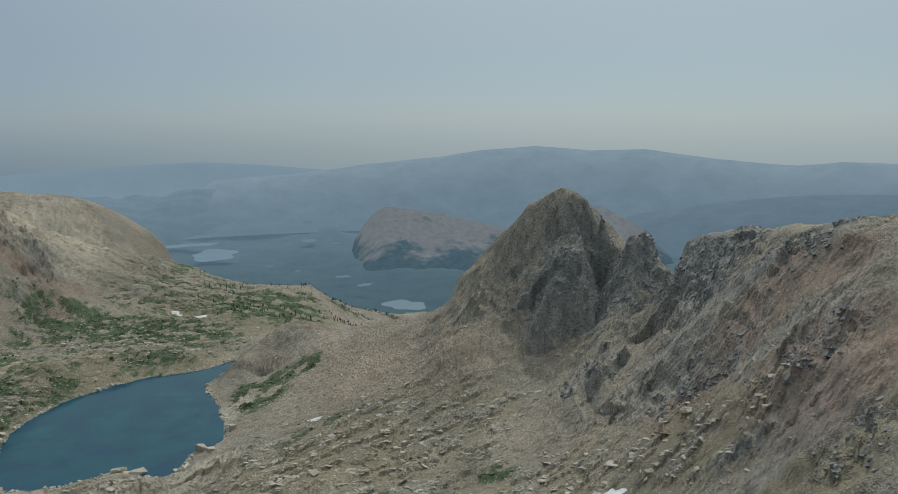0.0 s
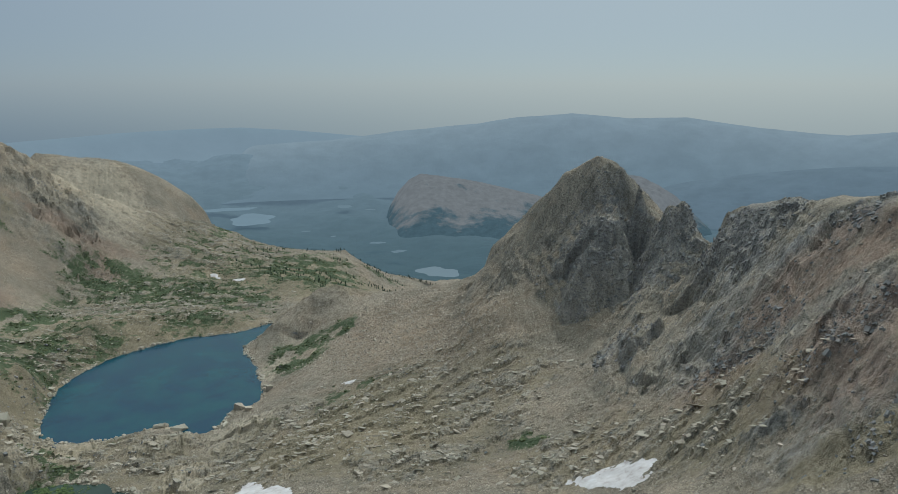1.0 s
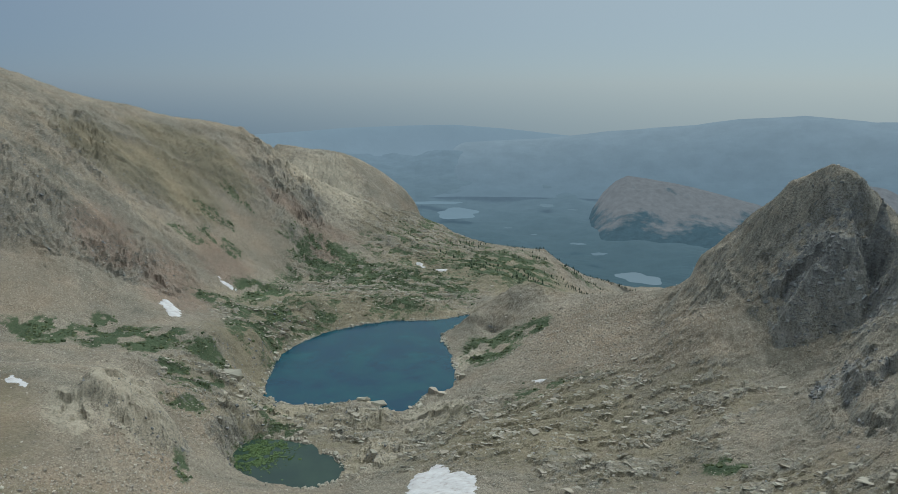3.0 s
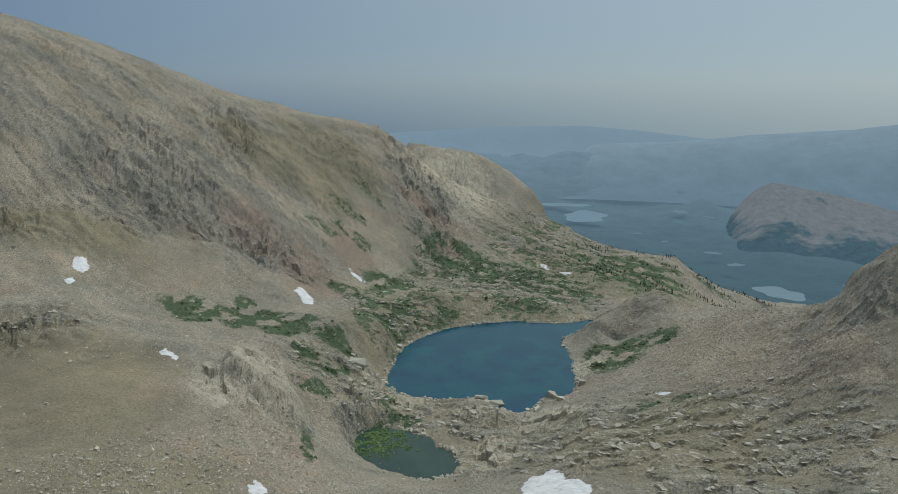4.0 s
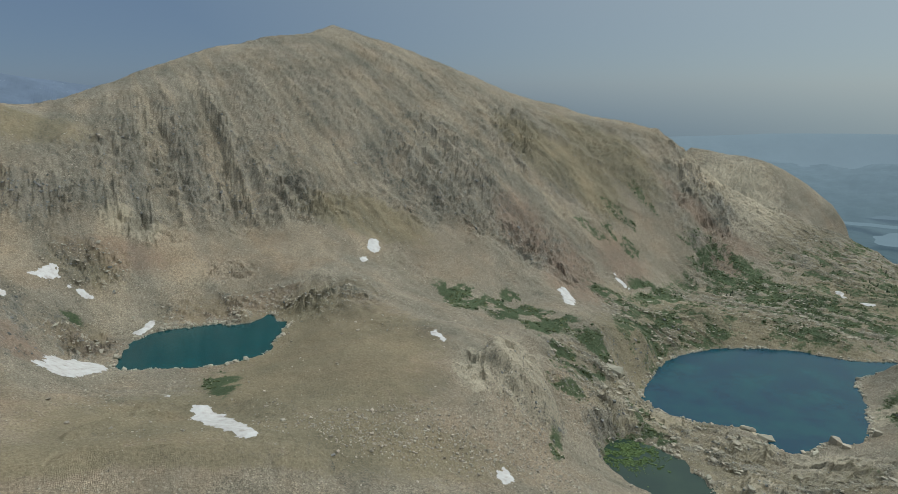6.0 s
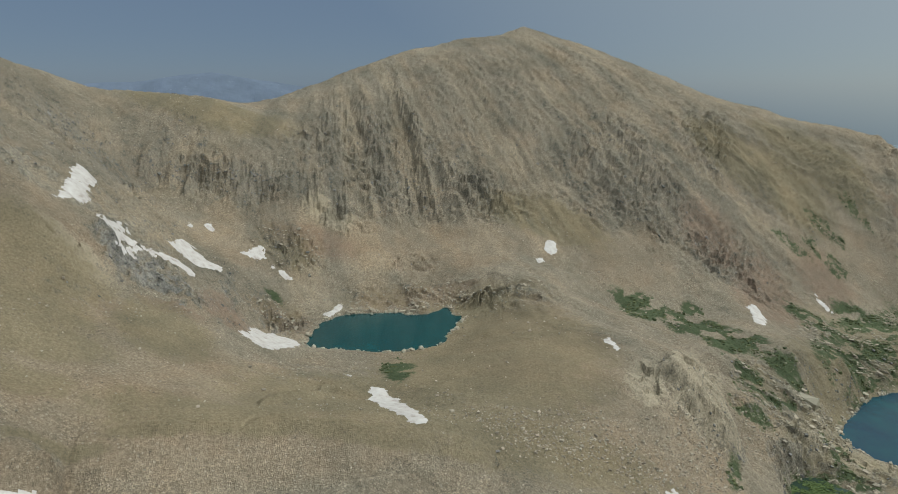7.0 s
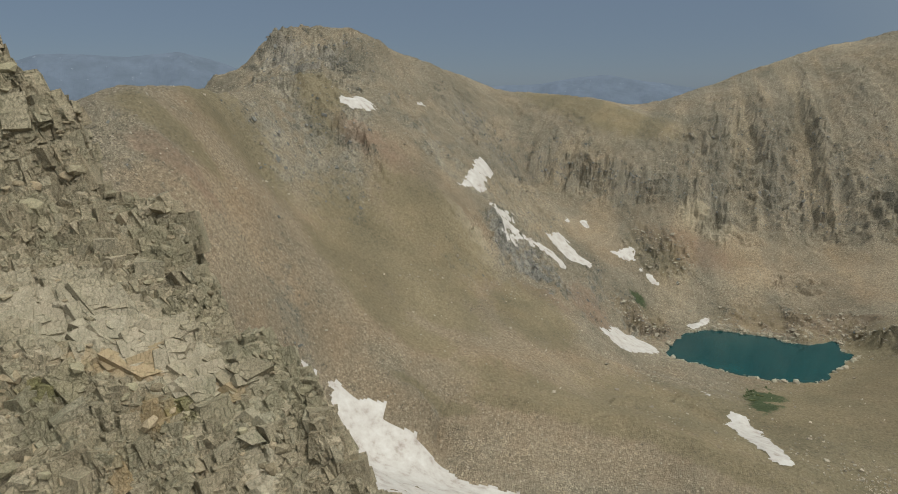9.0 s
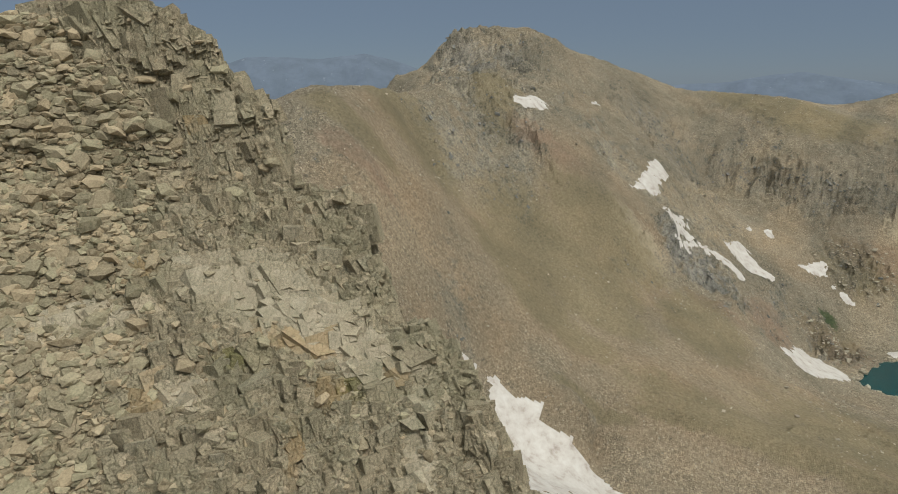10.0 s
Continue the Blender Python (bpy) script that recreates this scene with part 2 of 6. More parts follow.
# ---- relief: crests, feet and floors of the place in metres; the ground is drawn taut over them ----
RELIEF = {
    "round_summit_crest": [(-1422, 284, 469), (-1469, 391, 505), (-1510, 499, 541), (-1537, 654, 575), (-1541, 764, 589), (-1544, 824, 609), (-1498, 933, 578), (-1451, 1031, 536), (-1416, 1111, 507), (-1354, 1231, 452), (-1265, 1377, 403), (-1203, 1470, 379), (-1135, 1561, 356), (-1102, 1597, 321), (-997, 1652, 225), (-965, 1729, 183), (-919, 1821, 133), (-862, 1904, 94), (-790, 1957, 65), (-702, 1969, 35), (-605, 1948, -2)],
    "col_crest": [(-1387, 253, 454), (-1348, 178, 423), (-1326, 100, 442), (-1285, -22, 457), (-1246, -104, 464), (-1187, -173, 493), (-1150, -214, 513), (-1086, -272, 533), (-1040, -271, 537)],
    "blocky_summit": [(-1007, -296, 551), (-983, -340, 554), (-951, -395, 552), (-935, -420, 522), (-934, -433, 499), (-924, -476, 484)],
    "notch_back": [(308, 909, 235), (310, 877, 240), (295, 940, 255)],
    "blocky_summit_base": [(-905, -388, 490), (-920, -353, 494), (-952, -306, 507), (-977, -255, 495)],
    "shoulder_crest": [(-384, -288, 438), (-408, -289, 456), (-447, -284, 468), (-504, -287, 470), (-586, -303, 467), (-698, -300, 466), (-787, -295, 481)],
    "pointed_peak_crest": [(2, 1080, 147), (27, 1070, 216), (67, 1058, 253), (100, 1045, 301), (132, 1032, 341), (175, 1015, 362), (208, 988, 352), (227, 959, 328), (256, 915, 318), (272, 889, 328), (287, 853, 288)],
    "peak_hollows": [(224, 966, 270), (228, 938, 235), (215, 905, 198), (289, 833, 258), (263, 789, 216)],
    "flat_ridge_crest": [(298, 817, 317), (306, 782, 333), (316, 746, 341), (329, 696, 348), (336, 637, 360), (336, 557, 374), (363, 465, 365), (383, 321, 400), (406, 109, 430), (310, -113, 450)],
    "tan_nose_crest": [(-1386, 2105, 262), (-1315, 2196, 227), (-1229, 2280, 195), (-1100, 2356, 138), (-1014, 2383, 80), (-970, 2380, 29), (-954, 2354, -2)],
    "round_summit_foot": [(-871, 209, 205), (-861, 321, 195), (-832, 482, 195), (-906, 448, 200), (-876, 564, 160), (-861, 652, 130), (-848, 781, 110), (-840, 954, 80), (-854, 1115, 55), (-836, 1282, 35), (-854, 1305, 31), (-850, 1449, 48), (-812, 1573, 63), (-756, 1678, 68)],
    "col_wall_top": [(-1164, -35, 363), (-1167, 84, 355), (-1173, 201, 336)],
    "col_wall_base": [(-1134, -38, 311), (-1127, 78, 293), (-1132, 203, 287), (-1106, 410, 227)],
    "col_foot": [(-812, -51, 290), (-868, 27, 235), (-909, 88, 195), (-925, 130, 170)],
    "scree_spur": [(-828, -232, 451), (-780, -178, 400), (-751, -120, 346), (-727, -71, 275), (-715, -19, 242), (-739, 44, 211), (-833, 93, 165)],
    "scree_mid": [(-408, -233, 417), (-582, -266, 395), (-435, -202, 354), (-698, -246, 412), (-584, -209, 344), (-475, -155, 297), (-656, -181, 331), (-545, -127, 275), (-543, -52, 249)],
    "scree_foot": [(-399, -148, 268), (-389, -115, 235), (-393, -62, 215), (-438, -82, 250)],
    "moraine_crest": [(-493, -24, 233), (-492, -59, 240), (-489, 27, 224), (-480, 114, 214), (-475, 180, 202), (-449, 204, 190)],
    "moraine_back": [(-549, 31, 214), (-591, 102, 192), (-573, 170, 180), (-707, 79, 190), (-693, 166, 166)],
    "moraine_front": [(-439, -75, 212), (-435, 37, 196), (-425, 162, 182)],
    "tundra_dome": [(-672, 266, 170), (-728, 354, 176), (-586, 345, 186), (-609, 451, 176), (-773, 496, 168), (-520, 247, 182)],
    "dome_cliff_top": [(-609, 545, 158), (-544, 509, 150), (-496, 464, 145)],
    "dome_cliff_base": [(-622, 618, 108), (-551, 560, 102), (-498, 496, 108)],
    "chute": [(-668, 824, 95), (-597, 695, 78), (-520, 592, 72), (-445, 534, 62), (-407, 345, 145), (-467, 280, 178)],
    "lake_1_shore": [(-405, 1308, 2), (-440, 1264, 2), (-476, 1235, 2), (-551, 1209, 2), (-602, 1158, 2), (-639, 1108, 2), (-655, 1059, 2), (-664, 984, 2), (-641, 924, 2), (-609, 844, 2), (-590, 825, 2), (-546, 810, 2), (-495, 828, 2), (-459, 853, 2), (-445, 872, 2), (-414, 858, 2), (-388, 845, 2), (-368, 850, 2), (-358, 878, 2), (-361, 929, 2), (-338, 928, 2), (-327, 960, 2), (-338, 1002, 2), (-368, 1065, 2), (-392, 1110, 2), (-422, 1150, 2), (-420, 1193, 2), (-406, 1251, 2)],
    "lake_2_shore": [(-802, 133, 158), (-834, 146, 158), (-879, 170, 158), (-898, 194, 158), (-902, 229, 158), (-889, 255, 158), (-887, 284, 158), (-866, 294, 158), (-862, 327, 158), (-888, 359, 158), (-843, 349, 158), (-833, 362, 158), (-801, 336, 158), (-782, 318, 158), (-751, 301, 158), (-742, 275, 158), (-741, 241, 158), (-755, 209, 158), (-775, 178, 158), (-790, 152, 158)],
    "lake_1_near_knolls": [(-483, 776, 10), (-413, 820, 14), (-400, 729, 16), (-337, 809, 12), (-280, 729, 30), (-442, 655, 12), (-376, 617, 22), (-302, 633, 40)],
    "bench": [(-677, 931, 62), (-654, 834, 45), (-704, 1150, 42), (-618, 1239, 34), (-513, 1292, 20), (-695, 1546, 30), (-572, 1702, 14), (-414, 1559, 14), (-610, 1799, 17), (-699, 1767, 37), (-694, 1769, 50)],
    "right_shore": [(-326, 1180, 14), (-240, 991, 40), (-264, 878, 36), (-182, 910, 50), (-119, 1041, 80), (-34, 993, 118)],
    "peak_foot": [(117, 842, 142), (166, 818, 160), (165, 742, 168)],
    "rock_steps": [(94, 673, 120), (-18, 722, 92), (16, 827, 115), (-116, 707, 80), (-232, 716, 50), (-224, 628, 62), (-68, 575, 100), (38, 554, 122), (113, 521, 150), (175, 533, 190), (201, 712, 194), (244, 592, 242), (276, 687, 280), (298, 566, 315), (242, 438, 261), (270, 421, 310), (213, 315, 274), (180, 412, 210)],
    "crag_base": [(-25, -17, 392), (-57, -19, 372), (-26, -31, 410), (-124, -66, 395), (-92, -92, 455), (-55, -95, 462), (-16, -58, 450), (-20, -35, 420)],
    "below_camera": [(0, 300, 205), (125, 217, 270), (-160, 277, 180), (-286, 165, 205), (-280, 0, 240), (0, 100, 265), (-130, 75, 255), (-149, -13, 270), (173, 100, 330), (100, 0, 340)],
    "back_range": [(-165, -286, 430), (-169, -141, 420), (161, -192, 470), (0, -300, 470), (0, -900, 150), (779, -450, 150), (940, 342, 150), (-636, -636, 250), (-614, -430, 330), (-1104, -587, 300)],
    "behind_ridges": [(-1773, -313, 150), (-1871, 330, 160), (-2031, 1080, 250), (-1768, 1768, 150), (-1298, -524, 250), (-2300, 0, 0), (243, 1379, 60), (393, 1081, 150), (500, 866, 180), (676, 1450, -60), (1149, 964, 0)],
    "nose_gap": [(-1347, 1675, 169), (-1256, 1733, 121), (-1135, 1779, 114), (-1061, 1905, 56), (-980, 1992, 0), (-886, 2058, -39), (-907, 2244, -150), (-889, 2443, -200)],
    "valley_rim": [(-578, 1946, -1), (-480, 1942, -3), (-380, 1923, -3), (-528, 2136, -81), (-413, 2140, -91), (-334, 2124, -113), (-242, 2136, -135), (0, 1900, -160), (-686, 2250, -140), (139, 1594, 0), (-300, 2350, -200)],
    "tan_nose_face": [(-1281, 2006, 193), (-1185, 2041, 133), (-1098, 2089, 95), (-1005, 2124, 60), (-912, 2155, 33)],
    "talus_ridge": [(-365, 1196, 38), (-346, 1243, 52), (-320, 1291, 64), (-280, 1315, 77), (-212, 1273, 75), (-139, 1232, 93), (-83, 1197, 111), (-40, 1159, 125), (3, 1110, 159)],
    "talus_ridge_back": [(-369, 1433, 1), (-315, 1487, -27), (-233, 1482, -42), (-149, 1442, -24), (-47, 1399, -3), (24, 1350, 23), (-207, 1838, -109), (-46, 1799, -89)],
    "peak_cliff_foot": [(120, 877, 159), (164, 870, 171), (197, 873, 187), (211, 839, 210), (252, 812, 226)],
    "peak_flank": [(65, 1008, 224), (46, 959, 184), (109, 989, 246), (97, 930, 193), (66, 882, 158), (24, 905, 159), (141, 980, 265)],
    "valley_floor": [(-699, 2608, -260), (-235, 2690, -265), (235, 2690, -255), (923, 2537, -250), (1736, 2068, -150), (2659, 469, -100), (2068, -1736, -100), (0, -2700, -100), (-2068, -1736, -50), (-2700, 0, -100), (-2338, 1350, -50), (-1736, 2068, -100), (-1268, 2384, -230)],
}

# rock ribs: the line of each, how fast it falls to the west and to the east
ROCK_RIBS = [
    ([(193, 976, 321), (194, 935, 302), (163, 916, 263), (132, 897, 211), (118, 885, 170)], 1.0, 2.3),
    ([(271, 886, 324), (265, 869, 290), (249, 852, 252), (234, 842, 221)], 1.6, 2.3),
    ([(311, 778, 333), (296, 750, 315), (273, 735, 286)], 1.3, 2.0),
    ([(334, 670, 350), (313, 642, 327), (285, 633, 304)], 1.3, 2.0),
    ([(214, 745, 219), (179, 728, 198)], 1.2, 2.4),
    ([(255, 576, 269), (228, 590, 242)], 1.2, 2.4),
    ([(297, 475, 336), (283, 501, 314)], 1.2, 2.4),
    # low moraine ridges
    ([(-483, -68, 246), (-489, 24, 232), (-474, 106, 221), (-458, 175, 205), (-438, 216, 193)], 0.42, 0.42),
    ([(-491, 28, 230), (-552, 66, 214), (-606, 121, 192), (-586, 160, 186)], 0.4, 0.4),
]

# bare rock knolls: x, y, radius along, radius across, turn, height
KNOLLS = [(-533, 515, 34, 46, 136, 30), (-402, 785, 26, 45, 117, 9), (-543, 707, 22, 30, 128, 8), (-339, 713, 26, 36, 115, 7), (-278, 828, 26, 50, 109, 7), (-665, 676, 26, 40, 135, 9), (-281, 1271, 40, 60, 102, 10), (-598, 636, 30, 40, 133, 12), (-598, 763, 22, 30, 128, 8)]

# ---- cover of the ground: patches as x, y, radius along, radius across, turn ----
RIBS = [(-1237, 342, 130, 138, 165), (-1121, 502, 50, 93, 156), (-1096, 812, 110, 125, 143), (-1163, 412, 44, 155, 160), (-1114, 838, 112, 105, 143), (-1277, 343, 92, 132, 165), (-944, 965, 68, 79, 134), (-975, 1551, 42, 107, 122), (-1188, 1090, 98, 67, 137), (-939, 930, 56, 100, 135)]
CRAGGY = [(-853, 318, 8, 69, 160), (-855, 406, 20, 47, 155), (-874, 122, 40, 33, 172), (-1045, 167, 32, 35, 171), (-1012, 347, 32, 36, 161), (-954, -381, 49, 59, -158), (-962, -308, 28, 42, -162), (-725, -229, 38, 57, -162), (169, 949, 66, 97, 80), (85, 980, 38, 74, 85), (239, 880, 66, 84, 75), (291, 700, 40, 63, 67), (245, 596, 42, 65, 68), (170, 765, 70, 46, 78), (188, 660, 36, 46, 74), (237, 373, 40, 26, 58), (278, 486, 38, 42, 60), (-1045, 1535, 62, 44, 124), (-971, 1579, 250, 62, 122), (-982, 1483, 45, 37, 124), (-899, -328, 119, 93, -160), (-745, -261, 48, 72, -161), (-815, -33, 50, 61, -178)]
WALL = [(-1149, 81, 34, 150, 176), (-1140, 240, 44, 70, 168)]
LEDGES = [(306, 746, 52, 81, 68), (329, 607, 44, 69, 62), (-1149, 81, 30, 144, 176), (-1073, -104, 72, 101, -174), (-1127, 482, 52, 124, 157), (-1032, 760, 48, 118, 144), (-1136, 273, 62, 59, 166), (-921, 951, 42, 89, 134), (-1182, 341, 68, 154, 164), (-932, 952, 70, 78, 134), (-1124, 242, 44, 58, 168)]
SLABS = [(-682, 1365, 188, 214, 117), (-117, 785, 148, 168, 98), (-396, 723, 106, 89, 119), (-596, 732, 110, 88, 129), (-641, 1354, 180, 263, 115), (-706, 1790, 306, 230, 112), (-536, 775, 124, 121, 125), (-256, 724, 118, 102, 109), (-50, 702, 146, 129, 94), (16, 788, 82, 104, 89), (195, 512, 74, 73, 69), (92, 579, 76, 78, 81), (-844, 401, 40, 110, 155), (-901, 319, 62, 131, 161), (-898, 118, 60, 45, 173), (-1044, 158, 54, 62, 171), (-721, 1051, 116, 128, 124)]
# bare pale granite; the second and third patches also paint haze onto the tan nose
PALE = [(-541, 511, 78, 34, 137), (-1054, 1901, 368, 143, 119), (-1094, 1865, 336, 182, 120), (-582, 549, 118, 35, 137), (-545, 449, 52, 23, 140), (-1103, 246, 24, 28, 167), (-1115, 239, 26, 48, 168), (-336, 686, 58, 39, 116), (-429, 870, 36, 24, 116), (-310, 817, 64, 58, 111), (-547, 794, 74, 64, 125), (-748, -97, 24, 32, -173), (-336, 1064, 50, 28, 108), (-533, 515, 40, 50, 136), (-402, 785, 32, 49, 117), (-543, 707, 28, 34, 128)]
SMOOTH_LOW = [(-1079, 293, 36, 150, 165), (-1042, 431, 62, 123, 158), (-947, 707, 64, 79, 143), (-918, 1194, 68, 101, 128), (-1052, 291, 54, 101, 165), (-1001, 422, 72, 100, 157), (-997, 552, 46, 58, 151), (-1024, 68, 48, 60, 176), (-900, 1501, 24, 88, 121), (-960, 770, 64, 62, 141)]
SMOOTH = [(-1055, 1939, 414, 185, 119), (-367, -196, 78, 54, -152), (-344, -141, 70, 30, -158), (-453, -152, 44, 31, -161), (-425, -104, 24, 44, -166), (-1185, 2185, 56, 270, 118), (-1078, 2360, 108, 127, 115), (-540, -175, 106, 73, -162), (-545, -77, 60, 67, -172), (-489, -247, 98, 51, -153), (-727, -167, 116, 43, -167), (-491, -24, 46, 101, -177), (-480, 42, 52, 136, 175), (-600, 4, 86, 90, 180), (-706, 293, 162, 104, 157), (-898, 1310, 110, 134, 124), (-615, 397, 82, 83, 147), (-771, -105, 60, 38, -172), (-565, 345, 72, 109, 149)]
DARK = [(239, 343, 44, 24, 55), (342, 721, 48, 99, 65), (345, 595, 38, 34, 60), (182, 928, 64, 88, 79), (251, 870, 55, 60, 74), (305, 773, 49, 55, 68), (242, 588, 34, 54, 68), (170, 765, 58, 39, 78), (234, 361, 40, 22, 57), (276, 476, 32, 41, 60), (117, 888, 26, 52, 82), (-807, -33, 42, 54, -178), (-1083, -105, 42, 82, -174), (-983, 1563, 40, 92, 122), (-1149, 81, 14, 115, 176), (-941, -343, 24, 67, -160), (-939, 625, 18, 47, 146)]
RUST = [(275, 437, 66, 46, 58), (-742, 410, 82, 79, 151), (262, 483, 48, 59, 62), (289, 595, 40, 61, 64), (212, 566, 38, 40, 69), (-907, 321, 48, 99, 161), (-889, 124, 44, 45, 172), (323, 543, 26, 37, 59), (290, 566, 22, 48, 63), (-813, 47, 56, 31, 177), (-705, -64, 26, 24, -175), (-882, 983, 110, 67, 132), (-911, 1166, 66, 62, 128), (-996, 950, 78, 69, 136), (-409, -244, 14, 32, -149), (-756, -206, 26, 52, -165), (-851, 1470, 80, 59, 120), (-1060, 198, 32, 81, 169), (-907, 1515, 28, 148, 121), (-915, 378, 16, 50, 158)]
TURF = [(-563, 144, 108, 133, 166), (-475, 231, 58, 171, 154), (-777, 314, 112, 85, 158), (-604, 289, 132, 136, 154), (-125, 794, 102, 100, 99), (-616, 312, 88, 113, 153), (-614, 1171, 124, 275, 118), (-613, 930, 164, 143, 123), (-466, 1616, 208, 296, 106), (-140, 733, 104, 154, 101), (216, 365, 30, 43, 59), (-638, -160, 48, 61, -166), (-596, -111, 36, 60, -169), (-494, 10, 12, 82, 179), (-467, 120, 16, 81, 166)]
TURF_MORE = [(-719, 377, 114, 115, 152), (-647, 278, 98, 75, 157), (-484, 65, 18, 121, 172), (-567, 103, 54, 53, 170), (-650, 382, 96, 92, 150), (-619, -176, 78, 60, -164), (-559, -278, 66, 54, -154), (-514, 21, 36, 104, 178), (-646, -114, 46, 50, -170), (-713, -125, 50, 73, -170), (-686, -21, 68, 52, -178), (-802, -281, 108, 33, -161), (-1276, 75, 52, 159, 177), (-1050, 613, 50, 122, 150), (-254, 1381, 126, 93, 100)]
GREEN = [(-654, 791, 28, 43, 130), (-578, 637, 42, 29, 132), (-640, 931, 44, 19, 125), (-677, 1128, 22, 66, 121), (-828, 656, 54, 31, 142), (-778, 703, 50, 30, 138), (-722, 734, 48, 34, 135), (-844, 778, 30, 19, 137), (-701, 964, 78, 32, 126), (-709, 1051, 50, 42, 124), (-836, 1172, 30, 60, 125), (-840, 1466, 56, 99, 120), (-615, 716, 42, 32, 131), (-526, 735, 26, 30, 126), (-486, 666, 42, 45, 126), (-301, 1069, 56, 46, 106), (-234, 1142, 32, 29, 102), (-456, 491, 56, 8, 133), (-527, 1426, 106, 88, 110)]
TALUS = [(-451, 345, 46, 76, 143), (-468, 456, 76, 43, 136), (-555, 625, 78, 35, 132), (-395, 409, 38, 47, 134), (-467, 283, 36, 68, 149), (-140, 1067, 138, 131, 97), (-31, 933, 76, 94, 92)]
SAND = [(-709, -146, 18, 21, -168), (-686, -117, 22, 23, -170), (-669, -80, 24, 25, -173), (-659, -36, 18, 28, -177), (-658, 17, 20, 33, 179), (-656, 73, 18, 33, 174), (-632, 115, 20, 30, 170), (-582, 145, 26, 20, 166), (-502, -145, 16, 26, -164)]
GREEN_MORE = [(-859, 687, 34, 56, 141), (-784, 740, 56, 54, 137), (-729, 759, 46, 53, 134), (-637, 699, 36, 40, 132), (-479, 638, 20, 27, 127), (-487, 721, 20, 29, 124), (-811, 1165, 70, 71, 125), (-705, 969, 92, 57, 126), (-304, 1094, 82, 57, 106), (55, 646, 22, 24, 85), (-430, 1696, 196, 143, 104), (-637, 1431, 100, 158, 114), (-482, 1686, 140, 146, 106), (-661, 210, 48, 15, 162), (-947, 117, 12, 16, 173), (-772, 1449, 68, 152, 118), (-564, 1260, 30, 69, 114), (-675, 213, 50, 18, 162)]

TURF_WEST = [(-1143, 1324, 57, 117, 131), (-1079, 1358, 62, 102, 128), (-1060, 1209, 60, 94, 131), (-1085, 1219, 84, 109, 132), (-1146, 1133, 75, 108, 135), (-1105, 1375, 54, 89, 129), (-804, 355, 112, 88, 156), (-577, 314, 63, 66, 151)]

GREEN_WEST = [(-983, 1141, 18, 50, 131), (-958, 1209, 22, 58, 128), (-1008, 1363, 26, 50, 126), (-1000, 1255, 21, 54, 129), (-931, 1221, 24, 39, 127), (-838, 1404, 36, 68, 121), (-819, 1177, 34, 60, 125), (-846, 1321, 34, 39, 123), (-724, 1100, 36, 50, 123), (-675, 1113, 22, 44, 121), (-695, 751, 22, 51, 133), (-414, 1671, 93, 86, 104), (-268, 1922, 36, 81, 98), (-405, 1840, 44, 95, 102)]

CRAG_EAST = [(289, 712, 45, 32, 68), (186, 751, 58, 32, 76), (236, 597, 34, 32, 68), (288, 502, 24, 34, 60), (248, 493, 21, 28, 63), (236, 677, 28, 24, 71), (248, 418, 24, 24, 59), (307, 641, 22, 36, 64), (215, 459, 18, 25, 65)]

TURF_SCREE = [(-492, -14, 8, 45, 182), (-476, 61, 8, 44, 173), (-470, 134, 8, 37, 164), (-587, 90, 20, 30, 171), (-557, -179, 42, 39, 198), (-538, -147, 38, 37, 195), (-529, -109, 24, 36, 192), (-436, -264, 18, 38, 211)]

GREEN_BANKS = [(-843, 680, 46, 45, 141), (-725, 739, 44, 43, 134), (-780, 707, 36, 35, 138), (-677, 987, 50, 50, 124), (-730, 1085, 50, 44, 124), (-859, 1430, 24, 84, 121), (-813, 1163, 33, 59, 125), (-573, 887, 38, 44, 123), (-527, 741, 18, 30, 125), (-295, 1120, 44, 58, 105), (-612, 716, 24, 24, 131), (-668, 216, 32, 18, 162), (-829, 1042, 30, 67, 129)]

TURF_MORAINE = [(-462, -85, 8, 35, 190), (-481, -26, 8, 40, 183), (-477, 55, 8, 40, 173), (-457, 133, 8, 36, 164), (-438, 192, 8, 24, 156), (-560, 106, 17, 29, 169)]

RUST_DOME = [(-586, 334, 42, 79, 150), (-679, 332, 41, 57, 154), (-654, 425, 43, 59, 147), (-742, -11, 19, 37, 181)]

DARK_EAST = [(264, 489, 69, 65, 62), (262, 647, 52, 88, 68), (220, 393, 48, 45, 61), (214, 603, 37, 48, 70)]

SAND_SCREE = [(-443, -227, 34, 21, 207), (-436, -205, 28, 20, 205), (-455, -182, 29, 25, 202), (-453, -158, 25, 28, 199), (-736, -179, 38, 25, 194), (-704, -133, 40, 18, 191), (-518, -112, 28, 40, 192), (-532, -43, 24, 40, 185)]

